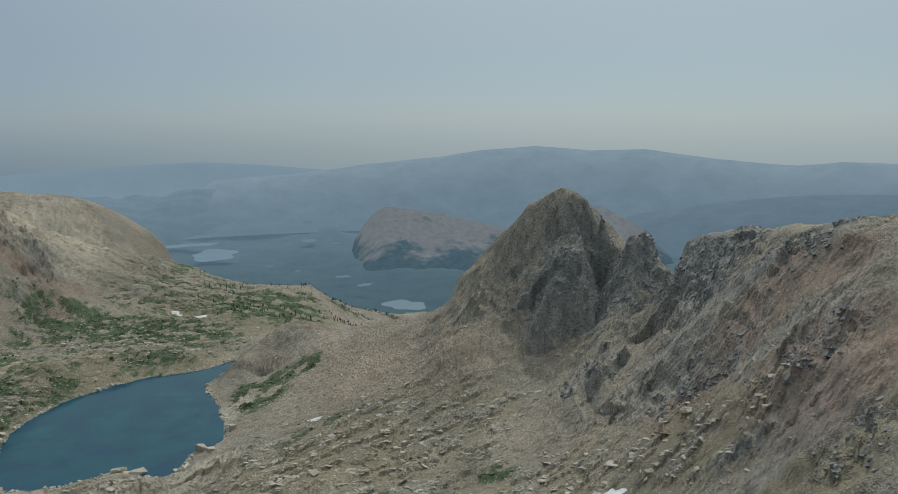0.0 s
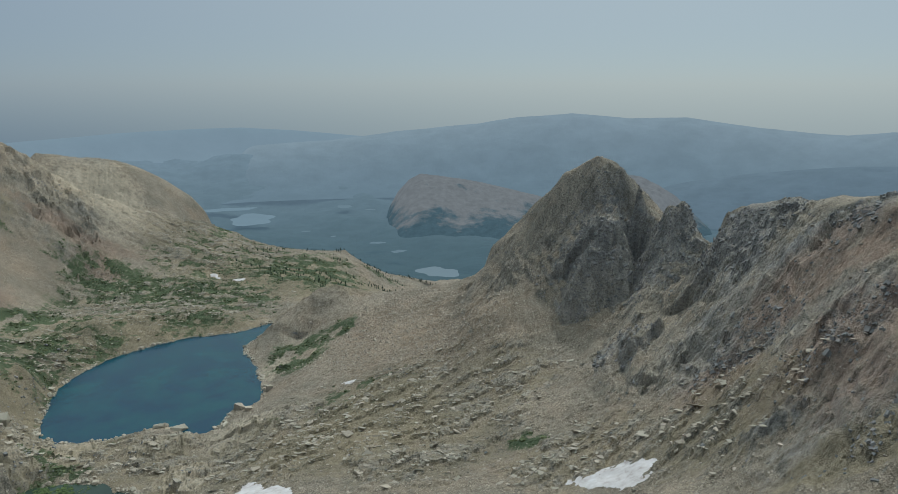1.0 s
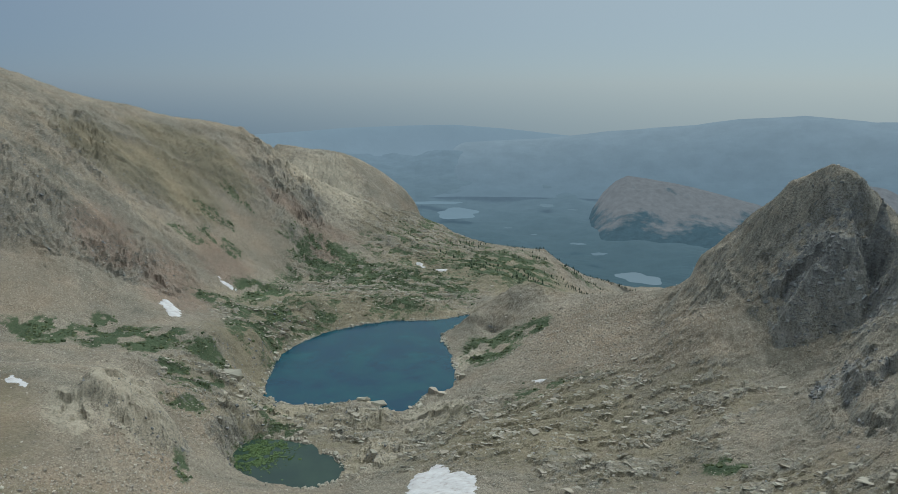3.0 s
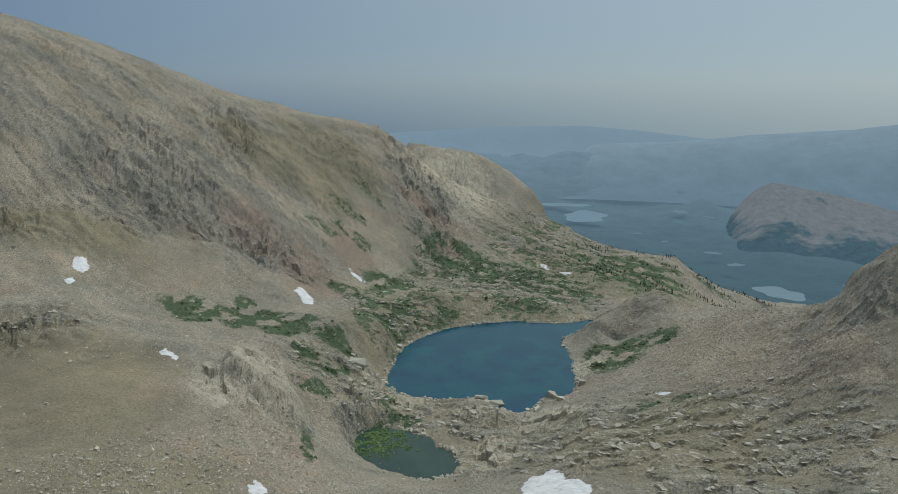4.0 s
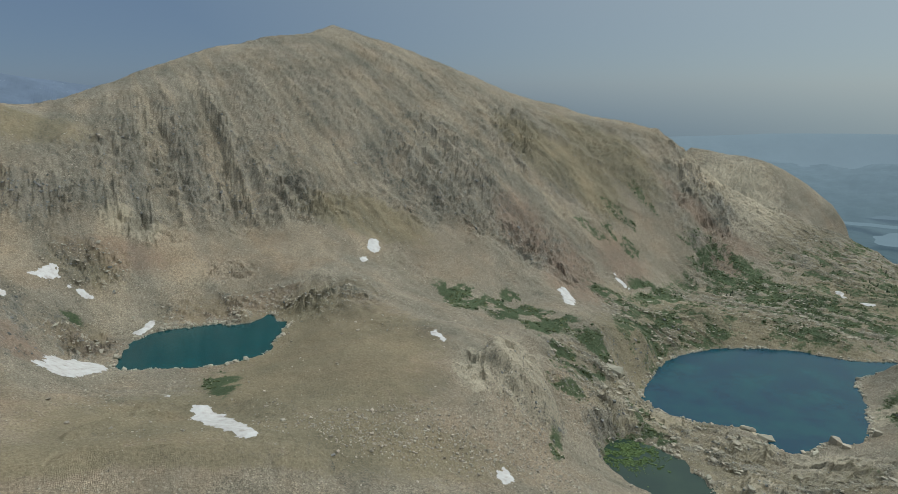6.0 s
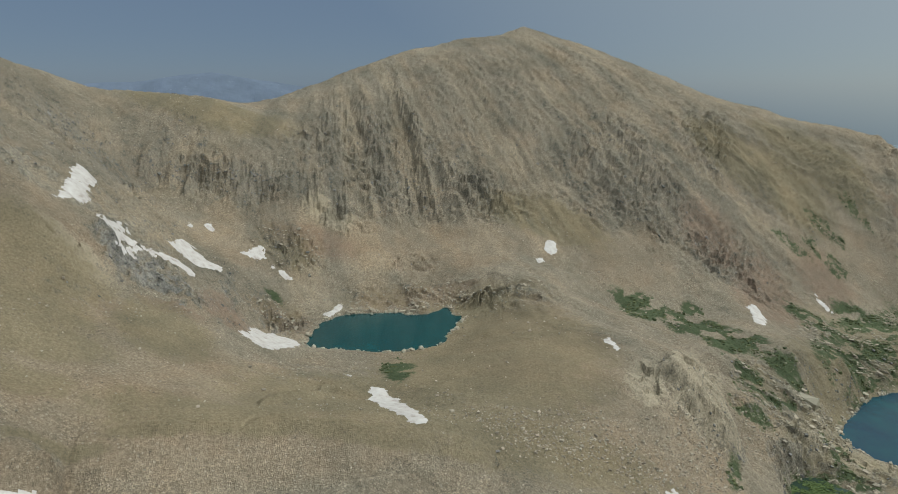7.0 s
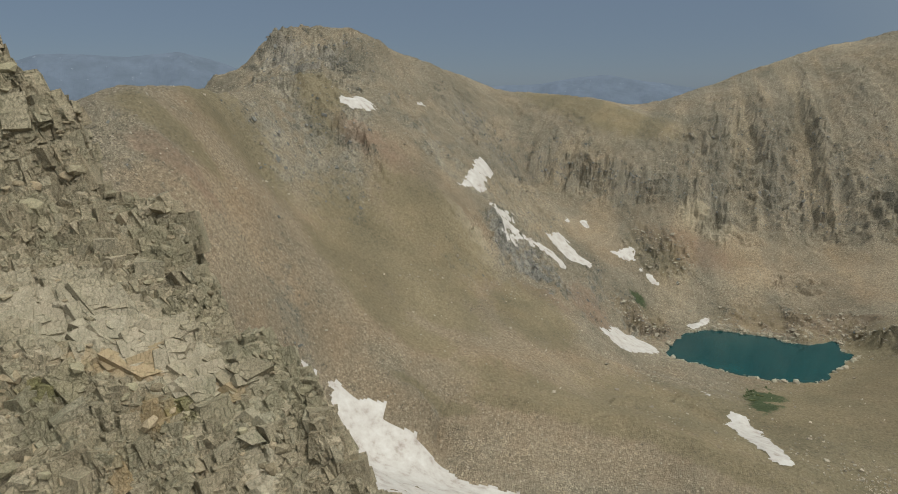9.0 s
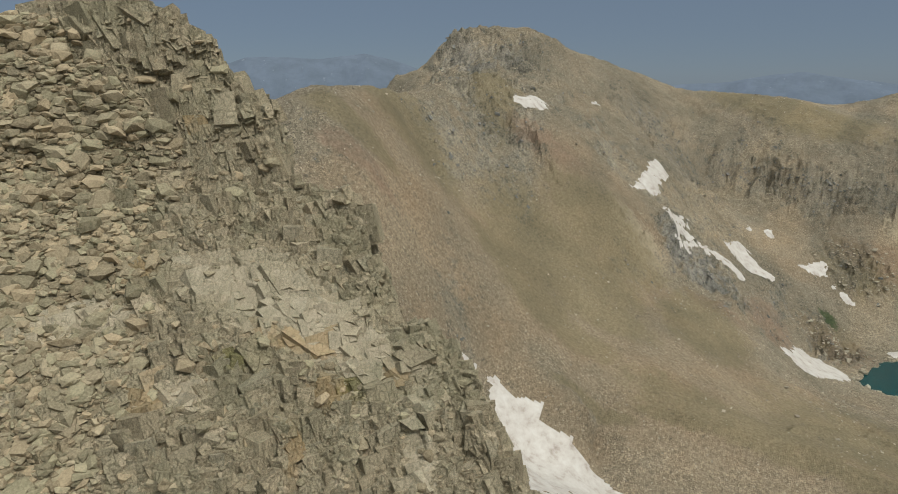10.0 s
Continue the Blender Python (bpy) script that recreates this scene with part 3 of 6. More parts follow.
# outlines of the old snow that lies in the hollows
SNOW_BEDS = (
    [(-908.9, 1124.6), (-887.6, 1121.2), (-860.5, 1132.1), (-862.5, 1120.5), (-884.1, 1108.7)],
    [(-194.1, 913.6), (-180.2, 920.5), (-167.5, 910.7), (-175.2, 893.0)],
    [(-646.0, 1579.0), (-627.7, 1586.3), (-609.2, 1554.9), (-635.2, 1561.7)],
    [(-583.5, 1560.5), (-553.8, 1567.0), (-544.8, 1536.2), (-566.8, 1532.5)],
    [(-419.5, -145.4), (-423.7, -139.4), (-421.7, -132.5), (-428.2, -124.9), (-425.3, -120.5), (-427.9, -110.7), (-419.1, -112.8), (-415.5, -102.8), (-430.0, -83.2), (-418.6, -89.1), (-418.9, -77.2), (-414.5, -67.6), (-408.7, -51.9), (-412.7, -33.1), (-409.7, -14.9), (-362.7, -31.2), (-282.8, -72.5), (-362.2, -121.2), (-400.4, -145.4)],
    [(-408.3, -158.5), (-414.2, -154.4), (-409.6, -155.3), (-400.3, -157.0)],
    [(-665.8, 147.7), (-659.4, 157.5), (-646.7, 159.4), (-652.8, 151.0)],
    [(-395.6, -168.5), (-406.4, -163.3), (-413.9, -155.2), (-395.8, -157.6), (-380.4, -163.3)],
    [(-939.1, -114.4), (-992.5, -105.0), (-968.4, -83.6), (-913.3, -92.8), (-868.0, -83.5), (-842.1, -100.1), (-806.9, -121.5), (-850.6, -112.2), (-872.4, -115.5), (-897.4, -109.0)],
    [(-807.0, -120.9), (-835.3, -106.2), (-835.9, -100.8), (-816.5, -110.8)],
    [(-837.9, -82.9), (-851.5, -65.7), (-886.2, -56.3), (-872.5, -51.8), (-844.0, -58.8), (-857.0, -40.9), (-871.8, -19.3), (-896.0, 7.1), (-881.8, 20.0), (-867.9, 12.9), (-868.0, -0.6), (-853.8, -18.9), (-839.0, -40.1), (-796.2, -53.8), (-809.6, -62.9), (-840.5, -49.4), (-815.0, -70.0)],
    [(-927.9, -11.8), (-968.0, 1.0), (-985.6, 27.2), (-965.8, 17.5), (-953.3, 36.2), (-952.3, 57.7), (-926.5, 52.2), (-921.5, 31.1), (-904.0, 7.1), (-910.0, -3.8)],
    [(-1013.1, 76.7), (-1019.5, 95.6), (-1031.1, 101.0), (-1043.0, 120.9), (-1010.8, 121.3), (-1008.5, 105.3)],
    [(-1006.3, 124.4), (-996.4, 138.9), (-989.2, 159.8), (-983.9, 154.9), (-984.7, 135.9)],
    [(-1019.9, 13.2), (-1053.8, 18.1), (-1035.7, 24.8)],
    [(-1053.4, 36.9), (-1077.0, 46.8), (-1048.6, 54.7)],
    [(-766.2, 52.8), (-793.0, 69.4), (-840.3, 78.6), (-837.4, 88.0), (-834.8, 110.1), (-824.8, 123.6), (-803.0, 133.5), (-764.4, 108.1), (-729.6, 80.4), (-735.0, 66.5)],
    [(-911.2, 175.7), (-916.8, 198.3), (-932.5, 201.3), (-943.8, 215.2), (-924.9, 217.0), (-899.6, 192.5)],
    [(-786.3, -252.9), (-802.8, -247.2), (-845.3, -244.7), (-832.5, -231.3), (-840.6, -224.1), (-812.8, -219.9), (-787.5, -228.6), (-778.1, -246.0)],
    [(-969.7, -199.5), (-993.9, -190.5), (-978.0, -188.5)],
    [(-449.1, -289.0), (-454.7, -287.5), (-458.4, -283.5), (-455.1, -278.5), (-449.1, -280.5), (-447.8, -285.3)],
    [(-533.2, -304.4), (-536.3, -303.8), (-538.2, -301.7), (-535.9, -299.1), (-532.6, -300.0), (-532.2, -302.5)],
    [(-612.0, 157.7), (-615.0, 169.6), (-594.5, 183.0), (-534.8, 185.3), (-478.2, 177.2), (-473.9, 171.5), (-482.5, 159.0), (-533.6, 156.3)],
    [(-851.5, 901.4), (-856.3, 935.2), (-804.3, 906.7), (-773.8, 861.5), (-786.9, 852.3), (-833.6, 898.9)],
    [(-663.2, 472.0), (-649.2, 474.3), (-605.6, 462.5), (-598.5, 452.0), (-637.2, 460.2)],
    [(-1001.3, 589.6), (-1005.8, 613.2), (-973.1, 593.9), (-969.2, 577.0), (-982.9, 573.5)],
    [(-961.4, 546.8), (-970.7, 566.7), (-940.9, 550.3), (-940.8, 538.4)],
    [(-257.2, 596.9), (-264.6, 635.1), (-247.1, 627.1), (-244.6, 653.7), (-225.9, 645.6), (-214.3, 626.3), (-192.9, 624.9), (-172.7, 583.0), (-163.1, 537.8), (-187.7, 510.6), (-226.2, 531.9)],
    [(73.4, 537.0), (104.0, 527.8), (115.0, 535.8), (126.3, 533.2), (133.9, 514.9), (139.9, 521.6), (150.7, 508.1), (142.2, 493.9), (131.4, 476.2), (107.2, 494.5), (88.6, 520.5)],
    [(-407.1, 360.8), (-405.5, 374.6), (-390.5, 370.1), (-378.7, 353.4), (-387.8, 349.4)],
)

def resample(points, step):
    out = []
    for a, b in zip(points, points[1:]):
        k = max(1, int(math.dist(a, b) / step))
        out += [tuple(a[i] + (b[i] - a[i]) * j / k for i in range(3)) for j in range(k)]
    return out + [tuple(points[-1])]


LINES = {"round_summit_crest", "col_crest", "blocky_summit", "shoulder_crest", "pointed_peak_crest", "flat_ridge_crest",
         "tan_nose_crest", "moraine_crest"}
KNOTS = np.array([p for name, line in RELIEF.items() for p in (resample(line, 30) if name in LINES else line)], float)


def taut_weights(knots):
    n = len(knots)
    r = np.hypot(knots[:, None, 0] - knots[None, :, 0], knots[:, None, 1] - knots[None, :, 1])
    a = np.zeros((n + 1, n + 1))
    a[:n, :n] = -r - np.eye(n) * 1.5
    a[:n, n] = a[n, :n] = 1
    return np.linalg.solve(a, np.append(knots[:, 2], 0.0))


WEIGHTS = taut_weights(KNOTS)


def base_height(x, y):
    out = np.empty(x.shape)
    fx, fy, fo = x.ravel(), y.ravel(), out.ravel()
    for s in range(0, len(fx), 4000):
        r = np.hypot(fx[s:s + 4000, None] - KNOTS[None, :, 0], fy[s:s + 4000, None] - KNOTS[None, :, 1])
        fo[s:s + 4000] = WEIGHTS[-1] - r @ WEIGHTS[:-1]
    return fo.reshape(x.shape)


TABLE = np.random.RandomState(7).permutation(256)
TABLE = np.concatenate([TABLE, TABLE])
SLANT = np.random.RandomState(8).uniform(0, 2 * np.pi, 512)


def perlin(x, y, seed=0):
    xi, yi = np.floor(x).astype(int), np.floor(y).astype(int)
    xf, yf = x - xi, y - yi
    u, v = xf * xf * xf * (xf * (xf * 6 - 15) + 10), yf * yf * yf * (yf * (yf * 6 - 15) + 10)

    def corner(dx, dy):
        g = SLANT[TABLE[(TABLE[(xi + dx + seed * 17) & 255] + yi + dy) & 255] + (seed & 255)]
        return np.cos(g) * (xf - dx) + np.sin(g) * (yf - dy)
    a = corner(0, 0) * (1 - u) + corner(1, 0) * u
    b = corner(0, 1) * (1 - u) + corner(1, 1) * u
    return (a * (1 - v) + b * v) * 1.5


def fbm(x, y, size, octaves=5, seed=0, gain=0.5):
    total, amp = np.zeros(x.shape), 1.0
    for k in range(octaves):
        total += amp * perlin(x / size + 31.7 * k, y / size - 17.3 * k, seed + k)
        size, amp = size / 2.03, amp * gain
    return total


def ridged(x, y, size, octaves=5, seed=0, gain=0.55):
    total, amp = np.zeros(x.shape), 1.0
    for k in range(octaves):
        total += amp * (0.5 - np.abs(perlin(x / size + 11.1 * k, y / size + 7.7 * k, seed + k)) * 1.6)
        size, amp = size / 2.03, amp * gain
    return total


def smooth(a, b, v):
    t = np.clip((v - a) / (b - a), 0, 1)
    return t * t * (3 - 2 * t)


def shore_distance(x, y, shore):
    """Metres to the shore line: negative over the water."""
    best, inside = np.full(x.shape, 1e9), np.zeros(x.shape, bool)
    for (ax, ay), (bx, by) in zip(shore, shore[1:] + shore[:1]):
        dx, dy = bx - ax, by - ay
        t = np.clip(((x - ax) * dx + (y - ay) * dy) / (dx * dx + dy * dy), 0, 1)
        best = np.minimum(best, np.hypot(x - ax - t * dx, y - ay - t * dy))
        if dy:
            inside ^= ((ay > y) != (by > y)) & (x < (y - ay) / dy * dx + ax)
    return np.where(inside, -best, best)


def rounded(points, rounds=2):
    for _ in range(rounds):
        points = [q for a, b in zip(points, points[1:] + points[:1])
                  for q in ((0.75 * a[0] + 0.25 * b[0], 0.75 * a[1] + 0.25 * b[1]), (0.25 * a[0] + 0.75 * b[0], 0.25 * a[1] + 0.75 * b[1]))]
    return points


LAKES = {"lake_1": (0.0, rounded([p[:2] for p in RELIEF["lake_1_shore"]], 1)),
         "lake_2": (156.0, rounded([p[:2] for p in RELIEF["lake_2_shore"]], 1)),
         "pond": (13.0, rounded([(-516, 641), (-483, 608), (-439, 595), (-396, 606), (-364, 637), (-365, 665), (-399, 686), (-440, 704), (-479, 704), (-520, 686)]))}


def spread(x, y, spots):
    """A soft mask, 1 inside the given ellipses (x, y, radius along, radius across, turn in degrees)."""
    out = np.zeros(x.shape)
    for sx, sy, ra, rb, turn in spots:
        c, s = math.cos(radians(turn)), math.sin(radians(turn))
        u, v = ((x - sx) * c + (y - sy) * s) / ra, (-(x - sx) * s + (y - sy) * c) / rb
        out = np.maximum(out, 1 - smooth(0.45, 1.35, np.hypot(u, v)))
    return out


def cells(x, y, seed=0):
    """Jointed blocks: for each place a random number of its block and the way to the block's middle."""
    xi, yi = np.floor(x).astype(int), np.floor(y).astype(int)
    best = np.full(x.shape, 9.0)
    number, du, dv = np.zeros(x.shape), np.zeros(x.shape), np.zeros(x.shape)
    for i in (-1, 0, 1):
        for j in (-1, 0, 1):
            h = TABLE[(TABLE[(xi + i + seed * 13) & 255] + yi + j) & 255]
            px, py = xi + i + 0.15 + 0.7 * h / 255, yi + j + 0.15 + 0.7 * TABLE[h + 57] / 255
            d = (px - x) ** 2 + (py - y) ** 2
            near = d < best
            best = np.where(near, d, best)
            number, du, dv = np.where(near, TABLE[h + 101] / 255, number), np.where(near, x - px, du), np.where(near, y - py, dv)
    return number, du, dv


def facets(x, y, size, seed=0):
    """A surface broken into tilted blocks, about -1 to 1."""
    n, u, v = cells(x / size, y / size, seed)
    return (n - 0.5) * 1.2 + (np.cos(n * 40) * u + np.sin(n * 40) * v) * 0.9


def rib_height(x, y):
    """The height of the sharp rock ribs, far below the ground away from them."""
    out = np.full(x.shape, -900.0)
    for line, west, east in ROCK_RIBS:
        for (ax, ay, az), (bx, by, bz) in zip(line, line[1:]):
            dx, dy = bx - ax, by - ay
            free = ((x - ax) * dx + (y - ay) * dy) / (dx * dx + dy * dy)
            t = np.clip(free, 0, 1)
            ox, oy = x - ax - t * dx, y - ay - t * dy
            fall = np.where(free > 1, 2.2, np.where(ox > 0, east, west))
            out = np.maximum(out, az + t * (bz - az) - np.hypot(ox, oy) * fall)
    return out


def relief_height(x, y):
    """The ground's height with its crags, gullies, ledges and slabs, and the covers that go with them."""
    z = base_height(x, y)
    e = 12.0
    crook = fbm(x, y, 45, 4, 111, 0.6)
    proud = np.maximum(rib_height(x + crook * 7, y + fbm(x, y, 40, 3, 112) * 7) - 2 + crook * 3 - z, 0)
    steep = np.hypot(base_height(x + e, y) - z, base_height(x, y + e) - z) / e
    craggy, ledges, slabs, even = (spread(x, y, spots) for spots in (CRAGGY + CRAG_EAST, LEDGES, SLABS, SMOOTH))
    even = np.maximum(even, spread(x, y, SMOOTH_LOW) * 0.85)
    craggy = craggy * (0.45 + 0.55 * smooth(-0.18, 0.12, fbm(x, y, 62, 3, 36))) * (1 - 0.4 * smooth(-100, 50, x))
    z = z + proud
    face = smooth(0.42, 0.8, steep) * (1 - even) * (1 - slabs)
    # gullies run straight down the faces
    wx, wy = x + fbm(x, y, 120, 4, 5) * 38, y + fbm(x, y, 120, 4, 6) * 38
    # they fan out from the round summit
    across, along = np.arctan2(y - 450, x + 2000) * 900 + fbm(x, y, 160, 4, 6) * 16, np.hypot(y - 450, x + 2000)
    ribs = spread(x, y, RIBS)
    gully = 0.8 * ridged(across, along * 0.15, 105, 4, 20, 0.55) + 0.3 * ridged(x, y, 46, 4, 26, 0.55)
    rib = smooth(0.1, 0.55, gully + 0.25 * ribs + fbm(x, y, 24, 3, 29) * 0.5)
    west = smooth(400, 700, -x)
    strata = (z * 0.9 + across * 0.12) / 11 + fbm(x, y, 60, 3, 47) * 0.9
    strata = strata - np.floor(strata)
    broken = facets(wx, wy * 0.8, 24, 27) * 3.0 + facets(x, y, 10, 28) * 2.4 + (smooth(0.3, 0.8, strata) - strata) * 5 + (ridged(across, along * 0.35, 26, 4, 63, 0.6) - 0.2) * 6
    z = z + face * (west * ((gully - 0.3) * (9 + 14 * ribs) + broken * rib * (0.6 + 0.7 * ribs)) + (1 - west) * (ridged(x, y, 60, 5, 30) - 0.2) * 6)
    # the headwall stands in buttresses split by upright cracks
    wall = spread(x, y, WALL)
    z = z + wall * ((ridged(y + x * 0.25, x * 0.3, 40, 4, 57, 0.6) - 0.2) * 12 + facets(y, x * 0.4, 12, 58) * 3.5)
    z = z + craggy * ((ridged(wx, wy, 80, 5, 33, 0.58) - 0.25) * (12 - 5 * smooth(-100, 50, x)) + facets(wx, wy, 30, 4) * 6 + facets(wx, wy, 13, 5) * 5 + facets(x, y, 6.5, 15) * 2.6)
    dip = (z * 0.8 + x * 0.45 - y * 0.15) / 9 + fbm(x, y, 50, 3, 48) * 0.7
    dip = dip - np.floor(dip)
    z = z + craggy * (smooth(0.15, 0.85, dip) - dip) * 6
    z = z + craggy * smooth(-100, 50, x) * facets(wx, wy, 46, 16) * 9
    beds = (z * 0.75 + x * 0.30 - y * 0.22) / 17 + fbm(x, y, 70, 3, 49) * 0.8
    beds = beds - np.floor(beds)
    z = z + craggy * smooth(-100, 50, x) * (smooth(0.3, 0.75, beds) - beds) * 9
    z = z + spread(x, y, PALE) * (facets(x, y, 22, 17) * 4.5 + facets(x, y, 9, 18) * 2.2)
    # rounded knolls of bare rock
    for kx, ky, ka, kb, turn, high in KNOLLS:
        lump = spread(x + crook * 5, y + fbm(x, y, 30, 3, 113) * 5, [(kx, ky, ka, kb, turn)])
        z = z + high * lump + smooth(0.05, 0.4, lump) * facets(x, y, 14, 19) * 1.8
    # ledges: the height climbs in steps
    step = 17.0
    q = z / step + fbm(x, y, 90, 5, 44, 0.6) * 1.3
    f = q - np.floor(q)
    z = z + ledges * step * (smooth(0.35, 0.75, f) - f) * 0.85 * smooth(-0.2, 0.3, fbm(x, y, 70, 3, 46))
    # slabs: low outcrops drawn out along the old ice flow
    sx, sy = x * 0.93 + y * 0.37, -x * 0.37 + y * 0.93
    out = fbm(sx * 0.42 + fbm(x, y, 40, 2, 9) * 7, sy + fbm(x, y, 70, 2, 10) * 9, 24, 5, 50, 0.6)
    rise = smooth(-0.08, 0.13, out)
    z = z + slabs * (rise * 2.6 + smooth(0.22, 0.3, out) * 1.8 - 1.8 + facets(sx * 0.5, sy, 9, 8) * 0.7)
    z = z + fbm(x, y, 110, 3, 3) * (2 + 3 * (1 - even)) + fbm(x, y, 16, 4, 40, 0.6) * (0.5 + 0.8 * (1 - even))
    for level, shore in LAKES.values():
        d = shore_distance(x, y, shore) + fbm(x, y, 26, 4, 60, 0.6) * (6.5 if level == 13.0 else 4.0)
        keep = smooth(0, 26, d)
        z = np.where(d < 0, level + np.maximum(d * 0.35, -8), np.where(d < 40, np.maximum(level + 0.3, z * keep + (level + 0.2 * d) * (1 - keep)), z))
    outcrop = np.maximum(slabs * rise, np.maximum(craggy, np.maximum(ledges * 0.8, np.maximum(wall, face * west * rib * (0.6 + 0.4 * ribs)))))
    return z, steep, outcrop, slabs * (1 - rise), even


# one sheet of ground, finest where the valley lies open
turns = np.radians(np.concatenate([np.arange(-36, 126, 0.15), np.arange(126, 324, 1.5)]))
reach = np.concatenate([np.geomspace(0.8, 280, 52, endpoint=False), np.arange(280, 1350, 3.0), np.arange(1350, 2150, 6.0), np.geomspace(2150, 2700, 40)])
ta, ra = np.meshgrid(turns, reach, indexing="ij")
GX, GY = -np.sin(ta) * ra, np.cos(ta) * ra
GZ, STEEP, OUTCROP, HOLLOW, EVEN = relief_height(GX, GY)


def grid_mesh(name, x, y, z, closed):
    rows, cols = x.shape
    mesh = bpy.data.meshes.new(name)
    mesh.vertices.add(rows * cols)
    mesh.vertices.foreach_set("co", np.stack([x, y, z], -1).astype(np.float32).ravel())
    i, j = np.meshgrid(np.arange(rows if closed else rows - 1), np.arange(cols - 1), indexing="ij")
    k = (i + 1) % rows
    quads = np.stack([i * cols + j, k * cols + j, k * cols + j + 1, i * cols + j + 1], -1).reshape(-1, 4)[:, ::-1]
    mesh.loops.add(quads.size)
    mesh.loops.foreach_set("vertex_index", np.ascontiguousarray(quads, dtype=np.int32).ravel())
    mesh.polygons.add(len(quads))
    mesh.polygons.foreach_set("loop_start", np.arange(0, quads.size, 4, dtype=np.int32))
    mesh.update(calc_edges=True)
    mesh.shade_flat()
    return mesh


def layer(mesh, name, values):
    mesh.attributes.new(name, "FLOAT", "POINT").data.foreach_set("value", values.astype(np.float32).ravel())


# how steep the finished ground is, place by place: bare rock stands steep, debris lies on the rest
LOCAL = np.hypot(np.gradient(GZ, axis=1) / np.gradient(reach)[None], np.gradient(GZ, axis=0) / (ra * np.gradient(turns)[:, None]))
BARE = np.clip(0.62 * OUTCROP + 0.6 * smooth(0.9, 1.4, LOCAL), 0, 1) * (1 - 0.85 * EVEN) * (1 - 0.75 * smooth(2050, 2300, ra))
TONE = 0.5 * cells(GX / 13 + fbm(GX, GY, 20, 2, 71) * 0.5, GY / 13, 19)[0] + 0.5 * cells(GX / 6, GY / 6 + fbm(GX, GY, 14, 2, 72) * 0.4, 23)[0]
sheet = grid_mesh("ground", GX, GY, GZ, True)
VERDANT = np.maximum(spread(GX, GY, GREEN), np.maximum(spread(GX, GY, GREEN_MORE + GREEN_BANKS), 0.62 * spread(GX, GY, GREEN_WEST)))
VERDANT = np.maximum(VERDANT * 0.95, 0.7 * np.clip(HOLLOW * 1.3, 0, 1) * smooth(110, 50, GZ) * smooth(750, 900, GY) * (GX < 60))
VERDANT = VERDANT * smooth(-0.6, 0.05, fbm(GX, GY, 38, 4, 91, 0.6))
layer(sheet, "talus", 1.0 - BARE * (1 - 0.5 * smooth(850, 1000, -GX)))
layer(sheet, "tone", TONE)
FAN = np.arctan2(GY - 450, GX + 2000) * 900 + fbm(GX, GY, 150, 4, 6) * 20
layer(sheet, "streak", 0.5 + (fbm(FAN, np.hypot(GX + 2000, GY - 450) * 0.1, 44, 4, 101, 0.5) + 0.7 * fbm(FAN, GX * 0.1, 110, 3, 104)) * 0.6 * smooth(820, 960, -GX) * smooth(110, 220, GZ))
layer(sheet, "even", np.maximum(EVEN * smooth(60, 160, GZ) * smooth(0.1, 0.5, EVEN) * smooth(1500, 1200, GY) * 0.8, np.maximum(spread(GX, GY, SAND + SAND_SCREE), 0.8 * spread(GX, GY, TALUS))))
layer(sheet, "dark", np.maximum(0.42 * spread(GX, GY, DARK_EAST), np.maximum(spread(GX, GY, DARK + CRAG_EAST) * (0.1 + 0.75 * BARE) * (1 - 0.75 * smooth(900, 1000, -GX)), 0.18 * BARE * smooth(0.5, 0.7, STEEP) * smooth(300, 500, -GX))))
layer(sheet, "pale", spread(GX, GY, PALE) * 0.9)
layer(sheet, "turf", np.maximum(np.maximum(spread(GX, GY, TURF + TURF_MORE + TURF_WEST + TURF_SCREE + TURF_MORAINE) * 0.95, HOLLOW * 0.6), spread(GX, GY, SLABS) * 0.42))
layer(sheet, "green", np.clip(VERDANT * (1.05 - 0.5 * BARE), 0, 1))
layer(sheet, "rust", np.maximum(spread(GX, GY, RUST), spread(GX, GY, RUST_DOME)) * 0.75)
sheet.materials.append(GROUND)
ground = tagged(new("ground", sheet), "rocky alpine basin with talus slopes, cliffs and tundra benches", "ground", kind="structure")


def water_sheet(name, shore, level, mat, label):
    bm = bmesh.new()
    cx, cy = sum(p[0] for p in shore) / len(shore), sum(p[1] for p in shore) / len(shore)
    bm.faces.new([bm.verts.new((cx + (px - cx) * 1.05, cy + (py - cy) * 1.05, level)) for px, py in shore])
    bmesh.ops.triangulate(bm, faces=bm.faces[:])
    mesh = bpy.data.meshes.new(name)
    bm.to_mesh(mesh)
    bm.free()
    mesh.materials.append(mat)
    return tagged(new(name, mesh), label, "lake", kind="structure")


water_sheet("water", LAKES["lake_1"][1], LAKES["lake_1"][0], LAKE_WATER, "deep blue alpine lake lying in a rocky basin")
water_sheet("water", LAKES["lake_2"][1], LAKES["lake_2"][0], TARN_WATER, "dark teal tarn below a snow-streaked headwall")
water_sheet("water", LAKES["pond"][1], LAKES["pond"][0], POND_WATER, "shallow weedy pond among boulders and green sedge")


